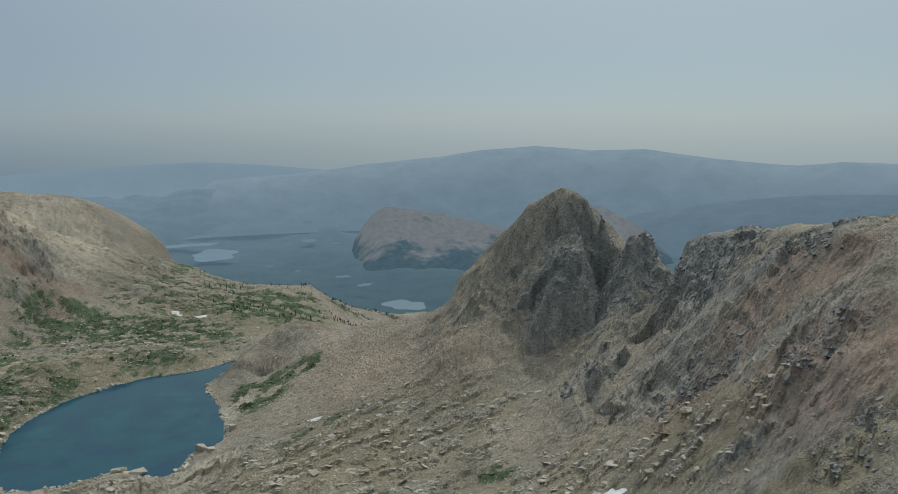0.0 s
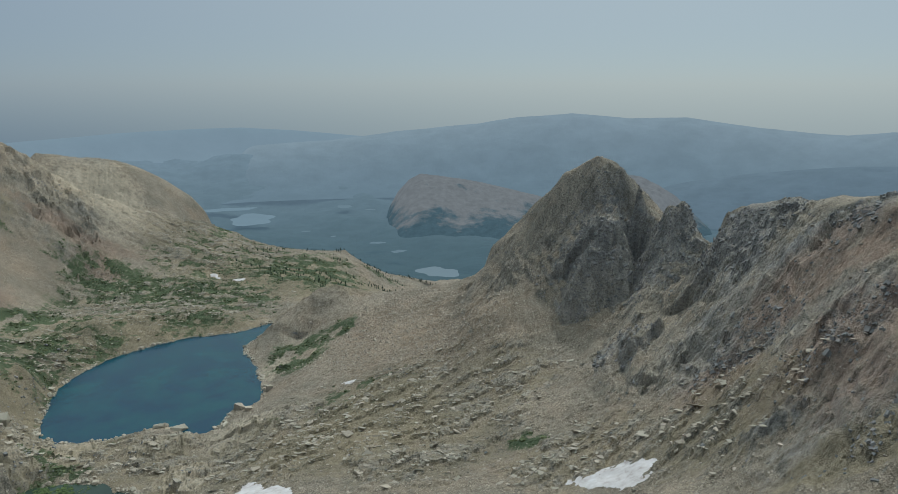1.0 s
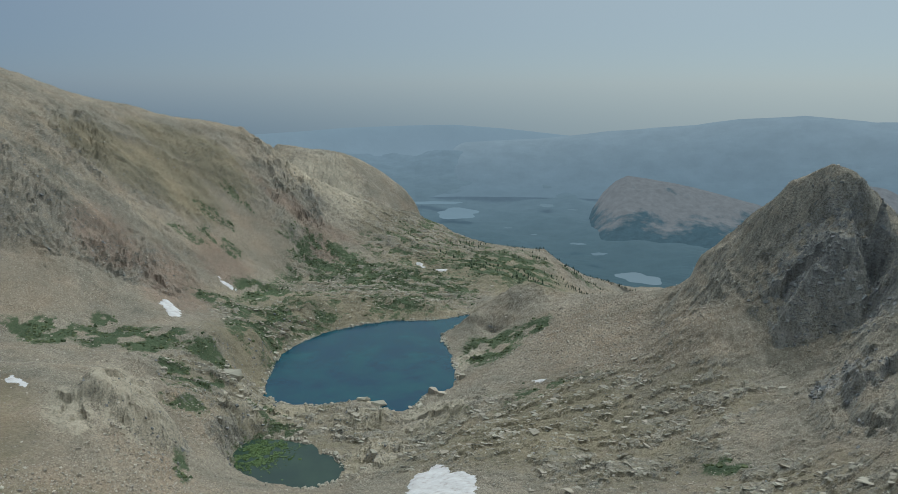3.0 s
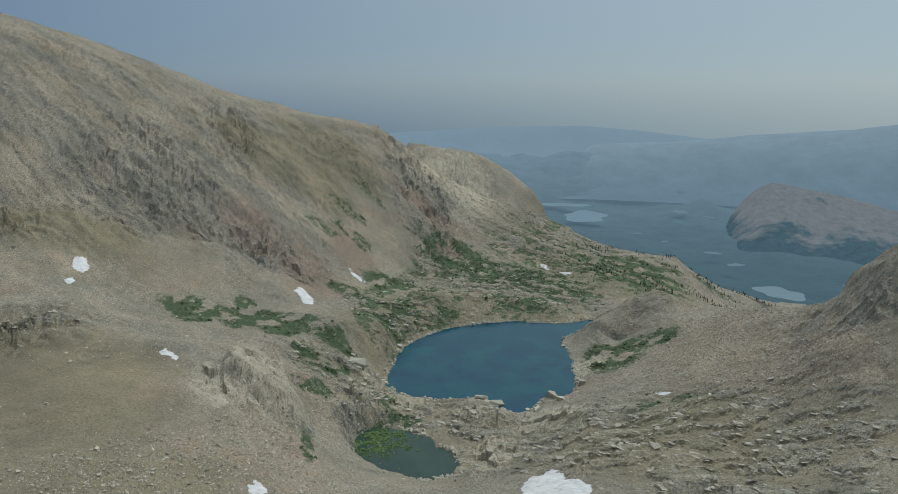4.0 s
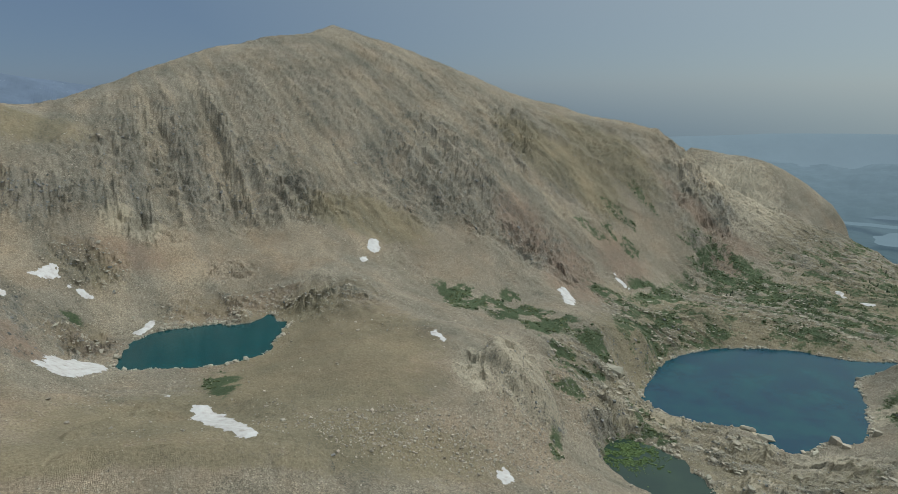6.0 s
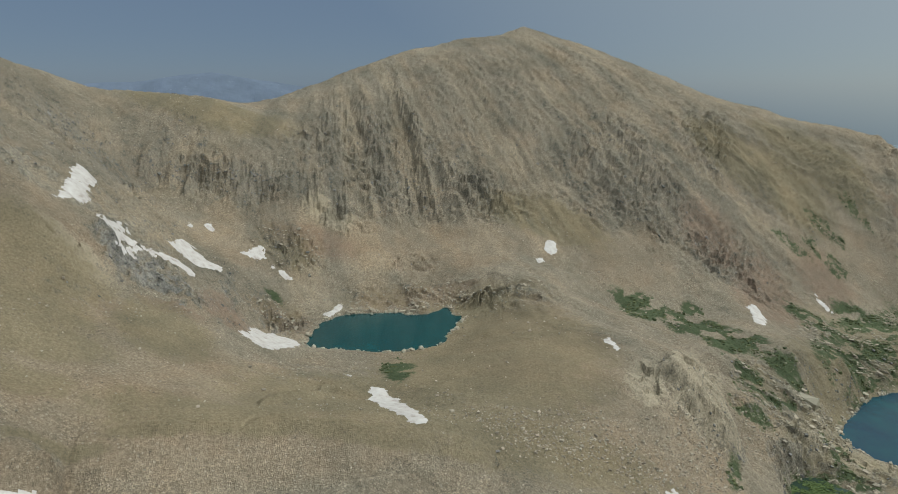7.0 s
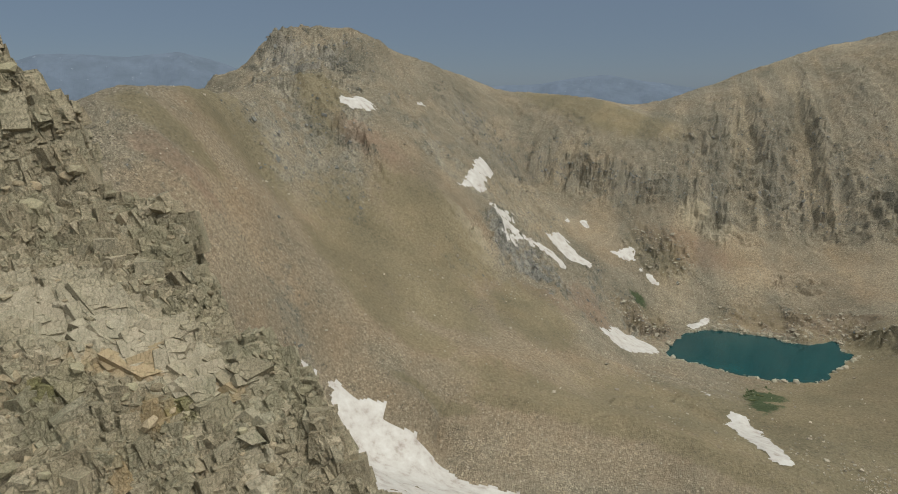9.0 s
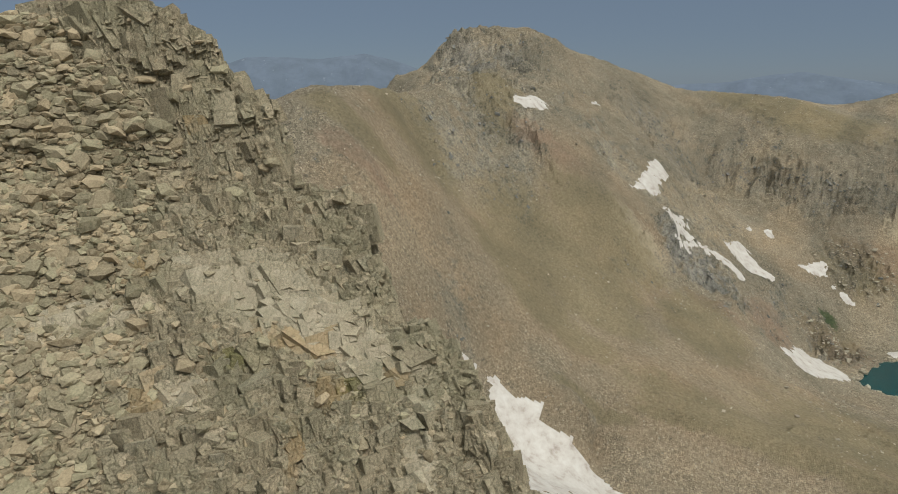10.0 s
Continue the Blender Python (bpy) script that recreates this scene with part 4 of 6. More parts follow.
def snow_patch(outline):
    """A bed of old snow on the ground: thickest in the middle, thinning to a ragged edge."""
    xs, ys = [p[0] for p in outline], [p[1] for p in outline]
    step = max(1.0, max(max(xs) - min(xs), max(ys) - min(ys)) / 70)
    gx, gy = np.meshgrid(np.arange(min(xs) - 6, max(xs) + 6, step), np.arange(min(ys) - 6, max(ys) + 6, step), indexing="ij")
    d = -shore_distance(gx, gy, rounded(outline, 1)) + fbm(gx, gy, 14, 4, 70, 0.6) * min(4.5, 0.07 * (max(ys) - min(ys) + max(xs) - min(xs)))
    gz = relief_height(gx, gy)[0] - 0.4 + 2.0 * smooth(-1.0, 5.0, d)
    k = max(1, int(5 / step))
    soft = np.pad(gz, k, mode="edge")
    gz = sum(soft[i:i + gz.shape[0], j:j + gz.shape[1]] for i in range(2 * k + 1) for j in range(2 * k + 1)) / (2 * k + 1) ** 2
    keep = d > -0.8
    index = -np.ones(gx.shape, int)
    index[keep] = np.arange(keep.sum())
    full = keep[:-1, :-1] & keep[1:, :-1] & keep[1:, 1:] & keep[:-1, 1:]
    quads = np.stack([index[:-1, :-1], index[1:, :-1], index[1:, 1:], index[:-1, 1:]], -1)[full]
    if len(quads) < 1:
        return
    mesh = bpy.data.meshes.new("snow_patch")
    mesh.from_pydata(np.stack([gx[keep], gy[keep], gz[keep]], -1).tolist(), [], quads.tolist())
    mesh.materials.append(SNOW)
    mesh.polygons.foreach_set("use_smooth", [True] * len(mesh.polygons))
    size = max(max(xs) - min(xs), max(ys) - min(ys))
    label = ("broad dirty white snowfield below the scree slope" if size > 70 else
             "white old snow patch lying in a rocky hollow" if size > 25 else "small white scrap of old snow among rocks")
    tagged(new("snow_patch", mesh), label, "snow patch", group="snow patches of the basin")


for bed in SNOW_BEDS:
    snow_patch(bed)


# ---- the hazy distance: valley floor and far ranges, a glowing backdrop that doesn't shift ----
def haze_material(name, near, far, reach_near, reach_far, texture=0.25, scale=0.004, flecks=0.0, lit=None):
    """Land seen through smoke: the haze is painted on as emission, shifting from near to far colour with distance."""
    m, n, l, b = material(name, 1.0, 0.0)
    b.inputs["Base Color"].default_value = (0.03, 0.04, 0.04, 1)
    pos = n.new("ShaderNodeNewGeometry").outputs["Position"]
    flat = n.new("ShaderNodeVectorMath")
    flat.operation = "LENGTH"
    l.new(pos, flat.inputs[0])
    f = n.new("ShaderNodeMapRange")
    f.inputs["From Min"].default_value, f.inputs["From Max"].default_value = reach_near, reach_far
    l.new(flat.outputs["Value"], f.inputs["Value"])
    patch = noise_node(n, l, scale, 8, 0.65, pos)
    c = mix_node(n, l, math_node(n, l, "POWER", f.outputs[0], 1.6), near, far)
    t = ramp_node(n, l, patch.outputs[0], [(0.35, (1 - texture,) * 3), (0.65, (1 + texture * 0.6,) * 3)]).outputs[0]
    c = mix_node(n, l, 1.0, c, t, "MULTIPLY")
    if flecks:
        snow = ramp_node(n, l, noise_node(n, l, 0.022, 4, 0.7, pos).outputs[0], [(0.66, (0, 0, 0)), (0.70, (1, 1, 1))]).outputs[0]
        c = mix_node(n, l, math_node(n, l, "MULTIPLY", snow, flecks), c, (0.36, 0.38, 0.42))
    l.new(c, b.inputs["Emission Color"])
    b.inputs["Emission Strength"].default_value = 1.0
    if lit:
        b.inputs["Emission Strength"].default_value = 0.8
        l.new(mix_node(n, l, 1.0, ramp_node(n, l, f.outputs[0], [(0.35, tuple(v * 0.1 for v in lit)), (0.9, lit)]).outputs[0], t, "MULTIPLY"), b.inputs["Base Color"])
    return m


def wooded_haze_material(name, woods, bare, low, high):
    """A far bare hill: dark woods round its foot thin out in patches up the slope; its smoke-faded colours are painted
    as emission.
    """
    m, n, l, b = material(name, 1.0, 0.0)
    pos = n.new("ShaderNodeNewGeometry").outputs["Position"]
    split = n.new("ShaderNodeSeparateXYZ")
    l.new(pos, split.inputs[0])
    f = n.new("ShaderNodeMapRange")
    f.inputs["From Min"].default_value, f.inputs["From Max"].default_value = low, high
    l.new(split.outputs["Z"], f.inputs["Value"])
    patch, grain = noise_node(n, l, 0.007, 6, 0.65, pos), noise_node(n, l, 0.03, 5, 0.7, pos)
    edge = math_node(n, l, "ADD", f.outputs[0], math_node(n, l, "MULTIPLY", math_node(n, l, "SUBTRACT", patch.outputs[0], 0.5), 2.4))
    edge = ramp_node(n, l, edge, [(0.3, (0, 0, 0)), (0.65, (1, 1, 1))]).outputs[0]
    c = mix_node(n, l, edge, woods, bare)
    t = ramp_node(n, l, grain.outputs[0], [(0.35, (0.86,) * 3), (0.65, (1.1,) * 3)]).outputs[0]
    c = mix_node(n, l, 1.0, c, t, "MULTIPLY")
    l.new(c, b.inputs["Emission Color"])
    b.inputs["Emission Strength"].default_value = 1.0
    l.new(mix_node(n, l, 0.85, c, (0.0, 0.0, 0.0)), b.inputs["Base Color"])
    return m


fa, fr = np.meshgrid(np.radians(np.arange(-180, 180, 0.6)), np.geomspace(1900, 4900, 130), indexing="ij")
FX, FY = -np.sin(fa) * fr, np.cos(fa) * fr
FZ = -185 + 240 * smooth(3500, 4900, fr) + fbm(FX, FY, 420, 5, 80) * 28
plain = grid_mesh("backdrop", FX, FY, FZ, True)
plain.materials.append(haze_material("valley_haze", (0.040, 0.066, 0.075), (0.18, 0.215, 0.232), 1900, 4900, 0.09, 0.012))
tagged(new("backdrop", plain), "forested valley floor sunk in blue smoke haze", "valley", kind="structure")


def far_range(skyline, distance, depth, foot, mat, label, bumps=10.0):
    """A far range as a slope that climbs to its skyline, given as yaw and height, and falls away behind it."""
    yaw, top = [p[0] for p in skyline], [p[1] for p in skyline]
    a, s = np.meshgrid(np.arange(yaw[0], yaw[-1], 0.12), np.linspace(0, 1.25, 46), indexing="ij")
    crest = np.interp(a, yaw, top)
    ends = smooth(yaw[0], yaw[0] + 4, a) * (1 - smooth(yaw[-1] - 4, yaw[-1], a))
    crest = foot + (crest - foot) * (0.25 + 0.75 * ends)
    d = distance - depth * (1 - s)
    x, y = -np.sin(np.radians(a)) * d, np.cos(np.radians(a)) * d
    rise = np.where(s < 1, smooth(-0.1, 1.15, s) / smooth(-0.1, 1.15, np.array(1.0)), 1 - (s - 1) * 3)
    z = foot + (crest - foot) * rise + fbm(x, y, 260, 5, 90) * bumps * smooth(0, 0.3, s) * np.where(s > 0.93, 0.25, 1)
    mesh = grid_mesh("backdrop", x, y, z, False)
    mesh.materials.append(mat)
    return tagged(new("backdrop", mesh), label, "mountain range", kind="structure")


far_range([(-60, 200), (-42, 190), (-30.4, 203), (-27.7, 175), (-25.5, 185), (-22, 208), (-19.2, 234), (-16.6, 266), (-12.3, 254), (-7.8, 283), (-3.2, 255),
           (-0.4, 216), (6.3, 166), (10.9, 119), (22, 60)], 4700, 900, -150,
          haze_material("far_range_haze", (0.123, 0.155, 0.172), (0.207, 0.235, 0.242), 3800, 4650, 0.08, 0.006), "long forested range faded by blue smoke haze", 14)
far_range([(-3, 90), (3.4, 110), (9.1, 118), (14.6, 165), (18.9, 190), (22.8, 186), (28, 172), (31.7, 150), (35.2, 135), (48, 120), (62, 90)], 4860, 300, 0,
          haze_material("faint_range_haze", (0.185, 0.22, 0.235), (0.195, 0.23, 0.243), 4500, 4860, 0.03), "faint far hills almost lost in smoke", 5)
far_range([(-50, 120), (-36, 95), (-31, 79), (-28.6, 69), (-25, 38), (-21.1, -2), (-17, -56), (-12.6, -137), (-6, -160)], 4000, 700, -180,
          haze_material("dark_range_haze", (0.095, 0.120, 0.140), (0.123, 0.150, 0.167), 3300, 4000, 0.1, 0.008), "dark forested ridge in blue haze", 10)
TAN_HILL = wooded_haze_material("tan_hill_haze", (0.062, 0.092, 0.100), (0.158, 0.156, 0.145), -190, -60)
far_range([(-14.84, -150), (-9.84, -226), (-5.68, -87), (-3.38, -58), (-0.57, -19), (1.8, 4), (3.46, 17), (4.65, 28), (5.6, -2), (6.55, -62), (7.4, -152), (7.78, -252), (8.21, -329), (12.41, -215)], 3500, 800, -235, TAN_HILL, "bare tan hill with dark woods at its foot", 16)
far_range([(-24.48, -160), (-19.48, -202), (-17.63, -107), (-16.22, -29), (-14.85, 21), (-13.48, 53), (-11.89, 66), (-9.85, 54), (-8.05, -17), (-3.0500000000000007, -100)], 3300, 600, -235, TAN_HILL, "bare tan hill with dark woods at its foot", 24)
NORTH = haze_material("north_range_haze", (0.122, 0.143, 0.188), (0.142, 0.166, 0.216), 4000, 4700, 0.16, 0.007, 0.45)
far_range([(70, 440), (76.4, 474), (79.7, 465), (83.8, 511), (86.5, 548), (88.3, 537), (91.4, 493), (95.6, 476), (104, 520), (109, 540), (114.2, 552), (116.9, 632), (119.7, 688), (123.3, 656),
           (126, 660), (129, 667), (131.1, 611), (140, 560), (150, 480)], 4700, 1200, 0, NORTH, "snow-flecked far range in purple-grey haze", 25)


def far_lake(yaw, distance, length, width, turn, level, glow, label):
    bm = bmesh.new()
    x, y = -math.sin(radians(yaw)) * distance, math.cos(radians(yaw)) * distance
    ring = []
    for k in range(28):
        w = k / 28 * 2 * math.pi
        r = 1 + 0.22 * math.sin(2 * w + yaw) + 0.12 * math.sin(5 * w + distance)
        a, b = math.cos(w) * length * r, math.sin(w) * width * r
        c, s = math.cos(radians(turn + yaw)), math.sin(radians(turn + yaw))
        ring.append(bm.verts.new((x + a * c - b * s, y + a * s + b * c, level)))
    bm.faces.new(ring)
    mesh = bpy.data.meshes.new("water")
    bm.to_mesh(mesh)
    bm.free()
    # the water's haze-faded tone is painted as a flat emission
    mesh.materials.append(haze_material("far_water_haze", glow, glow, 1000, 5000, 0.05))
    tagged(new("water", mesh), label, "lake", kind="structure")


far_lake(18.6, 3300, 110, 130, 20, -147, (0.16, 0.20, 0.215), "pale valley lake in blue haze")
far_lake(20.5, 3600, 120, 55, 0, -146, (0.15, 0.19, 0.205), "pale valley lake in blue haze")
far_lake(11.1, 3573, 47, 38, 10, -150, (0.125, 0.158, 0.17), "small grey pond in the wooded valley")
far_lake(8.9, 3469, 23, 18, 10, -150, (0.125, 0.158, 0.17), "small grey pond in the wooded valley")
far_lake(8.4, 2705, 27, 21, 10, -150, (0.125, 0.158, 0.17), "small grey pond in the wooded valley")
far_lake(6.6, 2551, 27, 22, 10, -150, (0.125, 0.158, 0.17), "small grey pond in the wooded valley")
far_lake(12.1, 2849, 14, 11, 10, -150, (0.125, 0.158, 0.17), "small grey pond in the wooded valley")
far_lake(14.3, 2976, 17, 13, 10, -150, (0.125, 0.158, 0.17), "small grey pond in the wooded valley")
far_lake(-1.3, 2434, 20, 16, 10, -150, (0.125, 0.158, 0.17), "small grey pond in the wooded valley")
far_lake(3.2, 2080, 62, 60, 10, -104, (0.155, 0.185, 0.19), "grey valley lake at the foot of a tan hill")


import itertools


# ---- the near crag: jointed rock and a scree of blocks, beside the hovering camera ----
def crag_material():
    m, n, l, b = material("crag_rock", 0.92, 0.15)
    pos = n.new("ShaderNodeNewGeometry").outputs["Position"]
    big, mid, fine = noise_node(n, l, 0.16, 5, 0.6, pos), noise_node(n, l, 0.9, 7, 0.65, pos), noise_node(n, l, 7.0, 7, 0.8, pos)
    c = ramp_node(n, l, attribute_node(n, "tone"), [(0.0, (0.15, 0.135, 0.092)), (0.25, (0.285, 0.235, 0.16)), (0.45, (0.24, 0.228, 0.162)), (0.65, (0.40, 0.33, 0.228)), (0.82, (0.315, 0.302, 0.23)),
                                                    (1.0, (0.58, 0.48, 0.355))]).outputs[0]
    c = mix_node(n, l, 0.35, c, ramp_node(n, l, mid.outputs[0], [(0.3, (0.14, 0.123, 0.082)), (0.5, (0.30, 0.26, 0.178)), (0.7, (0.50, 0.43, 0.31))]).outputs[0])
    c = mix_node(n, l, 0.4, c, ramp_node(n, l, fine.outputs[0], [(0.38, (0.095, 0.083, 0.06)), (0.62, (0.56, 0.475, 0.35))]).outputs[0])
    lichen = ramp_node(n, l, big.outputs[0], [(0.47, (0, 0, 0)), (0.62, (1, 1, 1))]).outputs[0]
    c = mix_node(n, l, math_node(n, l, "MULTIPLY", lichen, 0.28), c, (0.16, 0.17, 0.105))
    wob = math_node(n, l, "MULTIPLY", math_node(n, l, "SUBTRACT", mid.outputs[0], 0.5), 1.6)

    def edge(name):
        return math_node(n, l, "MULTIPLY", math_node(n, l, "ADD", attribute_node(n, name), wob, True), attribute_node(n, name), True)
    slab = ramp_node(n, l, fine.outputs[0], [(0.3, (0.32, 0.285, 0.23)), (0.7, (0.52, 0.465, 0.38))]).outputs[0]
    slab = mix_node(n, l, 0.35, slab, ramp_node(n, l, mid.outputs[0], [(0.35, (0.30, 0.31, 0.25)), (0.65, (0.48, 0.40, 0.30))]).outputs[0])
    c = mix_node(n, l, edge("pale"), c, slab)
    c = mix_node(n, l, edge("ochre"), c, ramp_node(n, l, mid.outputs[0], [(0.3, (0.24, 0.155, 0.06)), (0.5, (0.36, 0.235, 0.11)), (0.7, (0.30, 0.25, 0.13))]).outputs[0])
    c = mix_node(n, l, edge("moss"), c, ramp_node(n, l, fine.outputs[0], [(0.3, (0.10, 0.105, 0.03)), (0.7, (0.25, 0.23, 0.075))]).outputs[0])
    l.new(c, b.inputs["Base Color"])
    # upright hairline joints at two sizes, and the grain of the broken rock
    tall = n.new("ShaderNodeMapping")
    tall.inputs["Scale"].default_value, tall.inputs["Rotation"].default_value = (1.0, 1.0, 0.5), (0.1, 0.25, 0.3)
    warp = n.new("ShaderNodeVectorMath")
    warp.operation = "ADD"
    l.new(pos, warp.inputs[0])
    l.new(mid.outputs["Color"], warp.inputs[1])
    l.new(warp.outputs[0], tall.inputs["Vector"])
    h = mix_node(n, l, 0.45, mid.outputs[0], fine.outputs[0])
    for scale, depth in ((0.8, 0.35), (2.6, 0.3)):
        joint = n.new("ShaderNodeTexVoronoi")
        joint.feature = "DISTANCE_TO_EDGE"
        joint.inputs["Scale"].default_value = scale
        l.new(tall.outputs[0], joint.inputs["Vector"])
        plate = n.new("ShaderNodeTexVoronoi")
        plate.inputs["Scale"].default_value = scale
        l.new(tall.outputs[0], plate.inputs["Vector"])
        crack = ramp_node(n, l, joint.outputs["Distance"], [(0.0, (0, 0, 0)), (0.05, (1, 1, 1))]).outputs[0]
        h = mix_node(n, l, depth, h, mix_node(n, l, 0.5, crack, plate.outputs["Color"]))
    # the pale slabs are worn smooth
    h = mix_node(n, l, math_node(n, l, "MULTIPLY", attribute_node(n, "pale"), 1.1, True), h, (0.5, 0.5, 0.5))
    bump_node(n, l, b, h, 1.0, 0.5)
    return m


def stone_material(name, low, high, mottled=0.4, odd=0.35):
    """Broken stone: each piece has a tone of its own, some greenish, some pinkish."""
    m, n, l, b = material(name, 0.92, 0.15)
    pos = n.new("ShaderNodeNewGeometry")
    rnd = n.new("ShaderNodeObjectInfo").outputs["Random"]
    both = math_node(n, l, "FRACT", math_node(n, l, "ADD", pos.outputs["Random Per Island"], rnd))
    fine = noise_node(n, l, 5.0, 6, 0.7, pos.outputs["Position"])
    c = ramp_node(n, l, both, [(0.0, low), (0.6, tuple((a + c_) / 2 for a, c_ in zip(low, high))), (1.0, high)]).outputs[0]
    hue = ramp_node(n, l, math_node(n, l, "FRACT", math_node(n, l, "MULTIPLY", both, 17.0)), [(0.2, (0.88, 1.0, 0.92)), (0.5, (1, 1, 1)), (0.8, (1.12, 1.0, 0.9))]).outputs[0]
    c = mix_node(n, l, odd, c, mix_node(n, l, 1.0, c, hue, "MULTIPLY"))
    c = mix_node(n, l, mottled, c, ramp_node(n, l, fine.outputs[0], [(0.3, tuple(v * 0.5 for v in low)), (0.7, tuple(v * 1.1 for v in high))]).outputs[0])
    l.new(c, b.inputs["Base Color"])
    bump_node(n, l, b, fine.outputs[0], 0.5, 0.08)
    return m


CRAG, CRAG_STONE = crag_material(), stone_material("crag_stone", (0.115, 0.10, 0.068), (0.41, 0.35, 0.248), 0.45, 0.7)
CRAG_YAW = 125.0
crag_ahead = np.array([-math.sin(radians(CRAG_YAW)), math.cos(radians(CRAG_YAW))])
crag_right = np.array([math.cos(radians(CRAG_YAW)), math.sin(radians(CRAG_YAW))])
# the buttress edge: height, metres to the right
BUTTRESS = [(380, 34), (395, 28), (430, 20), (439.6, 16.4), (442.3, 14.4), (443.9, 13.6), (446.9, 13.3), (448.1, 10.8), (449.9, 10.3), (450.4, 6.8), (453.2, 6.3),
            (457.1, 5.5), (459.9, 4.7), (460.5, 1.2), (461.9, -1.5), (465, -2.7), (467.2, -3.5), (470, -5.3), (472.7, -6.8), (474.3, -8.7), (476.2, -11.8), (479.5, -15.8), (484, -22)]
SKYLINE = [(-70, 468), (-45, 472), (-30.7, 476.6), (-25.7, 478.7), (-22.3, 479.6), (-15.8, 480.2), (0, 480)]


def cells_in_space(p, seed=0):
    """Jointed blocks in space: each place's block number, the way from its middle and the gap to the next block."""
    q = np.floor(p).astype(int)
    best, second = np.full(p.shape[:-1], 9.0), np.full(p.shape[:-1], 9.0)
    number, way = np.zeros(p.shape[:-1]), np.zeros(p.shape)
    for i in (-1, 0, 1):
        for j in (-1, 0, 1):
            for k in (-1, 0, 1):
                h = TABLE[(TABLE[(TABLE[(q[..., 0] + i + seed * 13) & 255] + q[..., 1] + j) & 255] + q[..., 2] + k) & 255]
                off = np.stack([q[..., 0] + i + 0.1 + 0.8 * h / 255, q[..., 1] + j + 0.1 + 0.8 * TABLE[h + 57] / 255, q[..., 2] + k + 0.1 + 0.8 * TABLE[h + 113] / 255], -1)
                d = np.sqrt(((p - off) ** 2).sum(-1))
                near = d < best
                second = np.where(near, best, np.minimum(second, d))
                best = np.where(near, d, best)
                number = np.where(near, TABLE[h + 171] / 255, number)
                way = np.where(near[..., None], p - off, way)
    return number, way, second - best


def jointed(u, v, z, size, seed, turn, stretch):
    """Rock broken along joints: how far it stands out, about -1 to 1, its block numbers and joint gaps."""
    c, s = math.cos(radians(turn)), math.sin(radians(turn))
    p = np.stack([(u * c + z * s) / stretch[0], v / stretch[1], (z * c - u * s) / stretch[2]], -1) / size
    n, w, gap = cells_in_space(p, seed)
    return (n - 0.5) * 1.1 + (np.cos(n * 40) * w[..., 0] + np.sin(n * 40) * w[..., 2]) * 0.8, n, gap


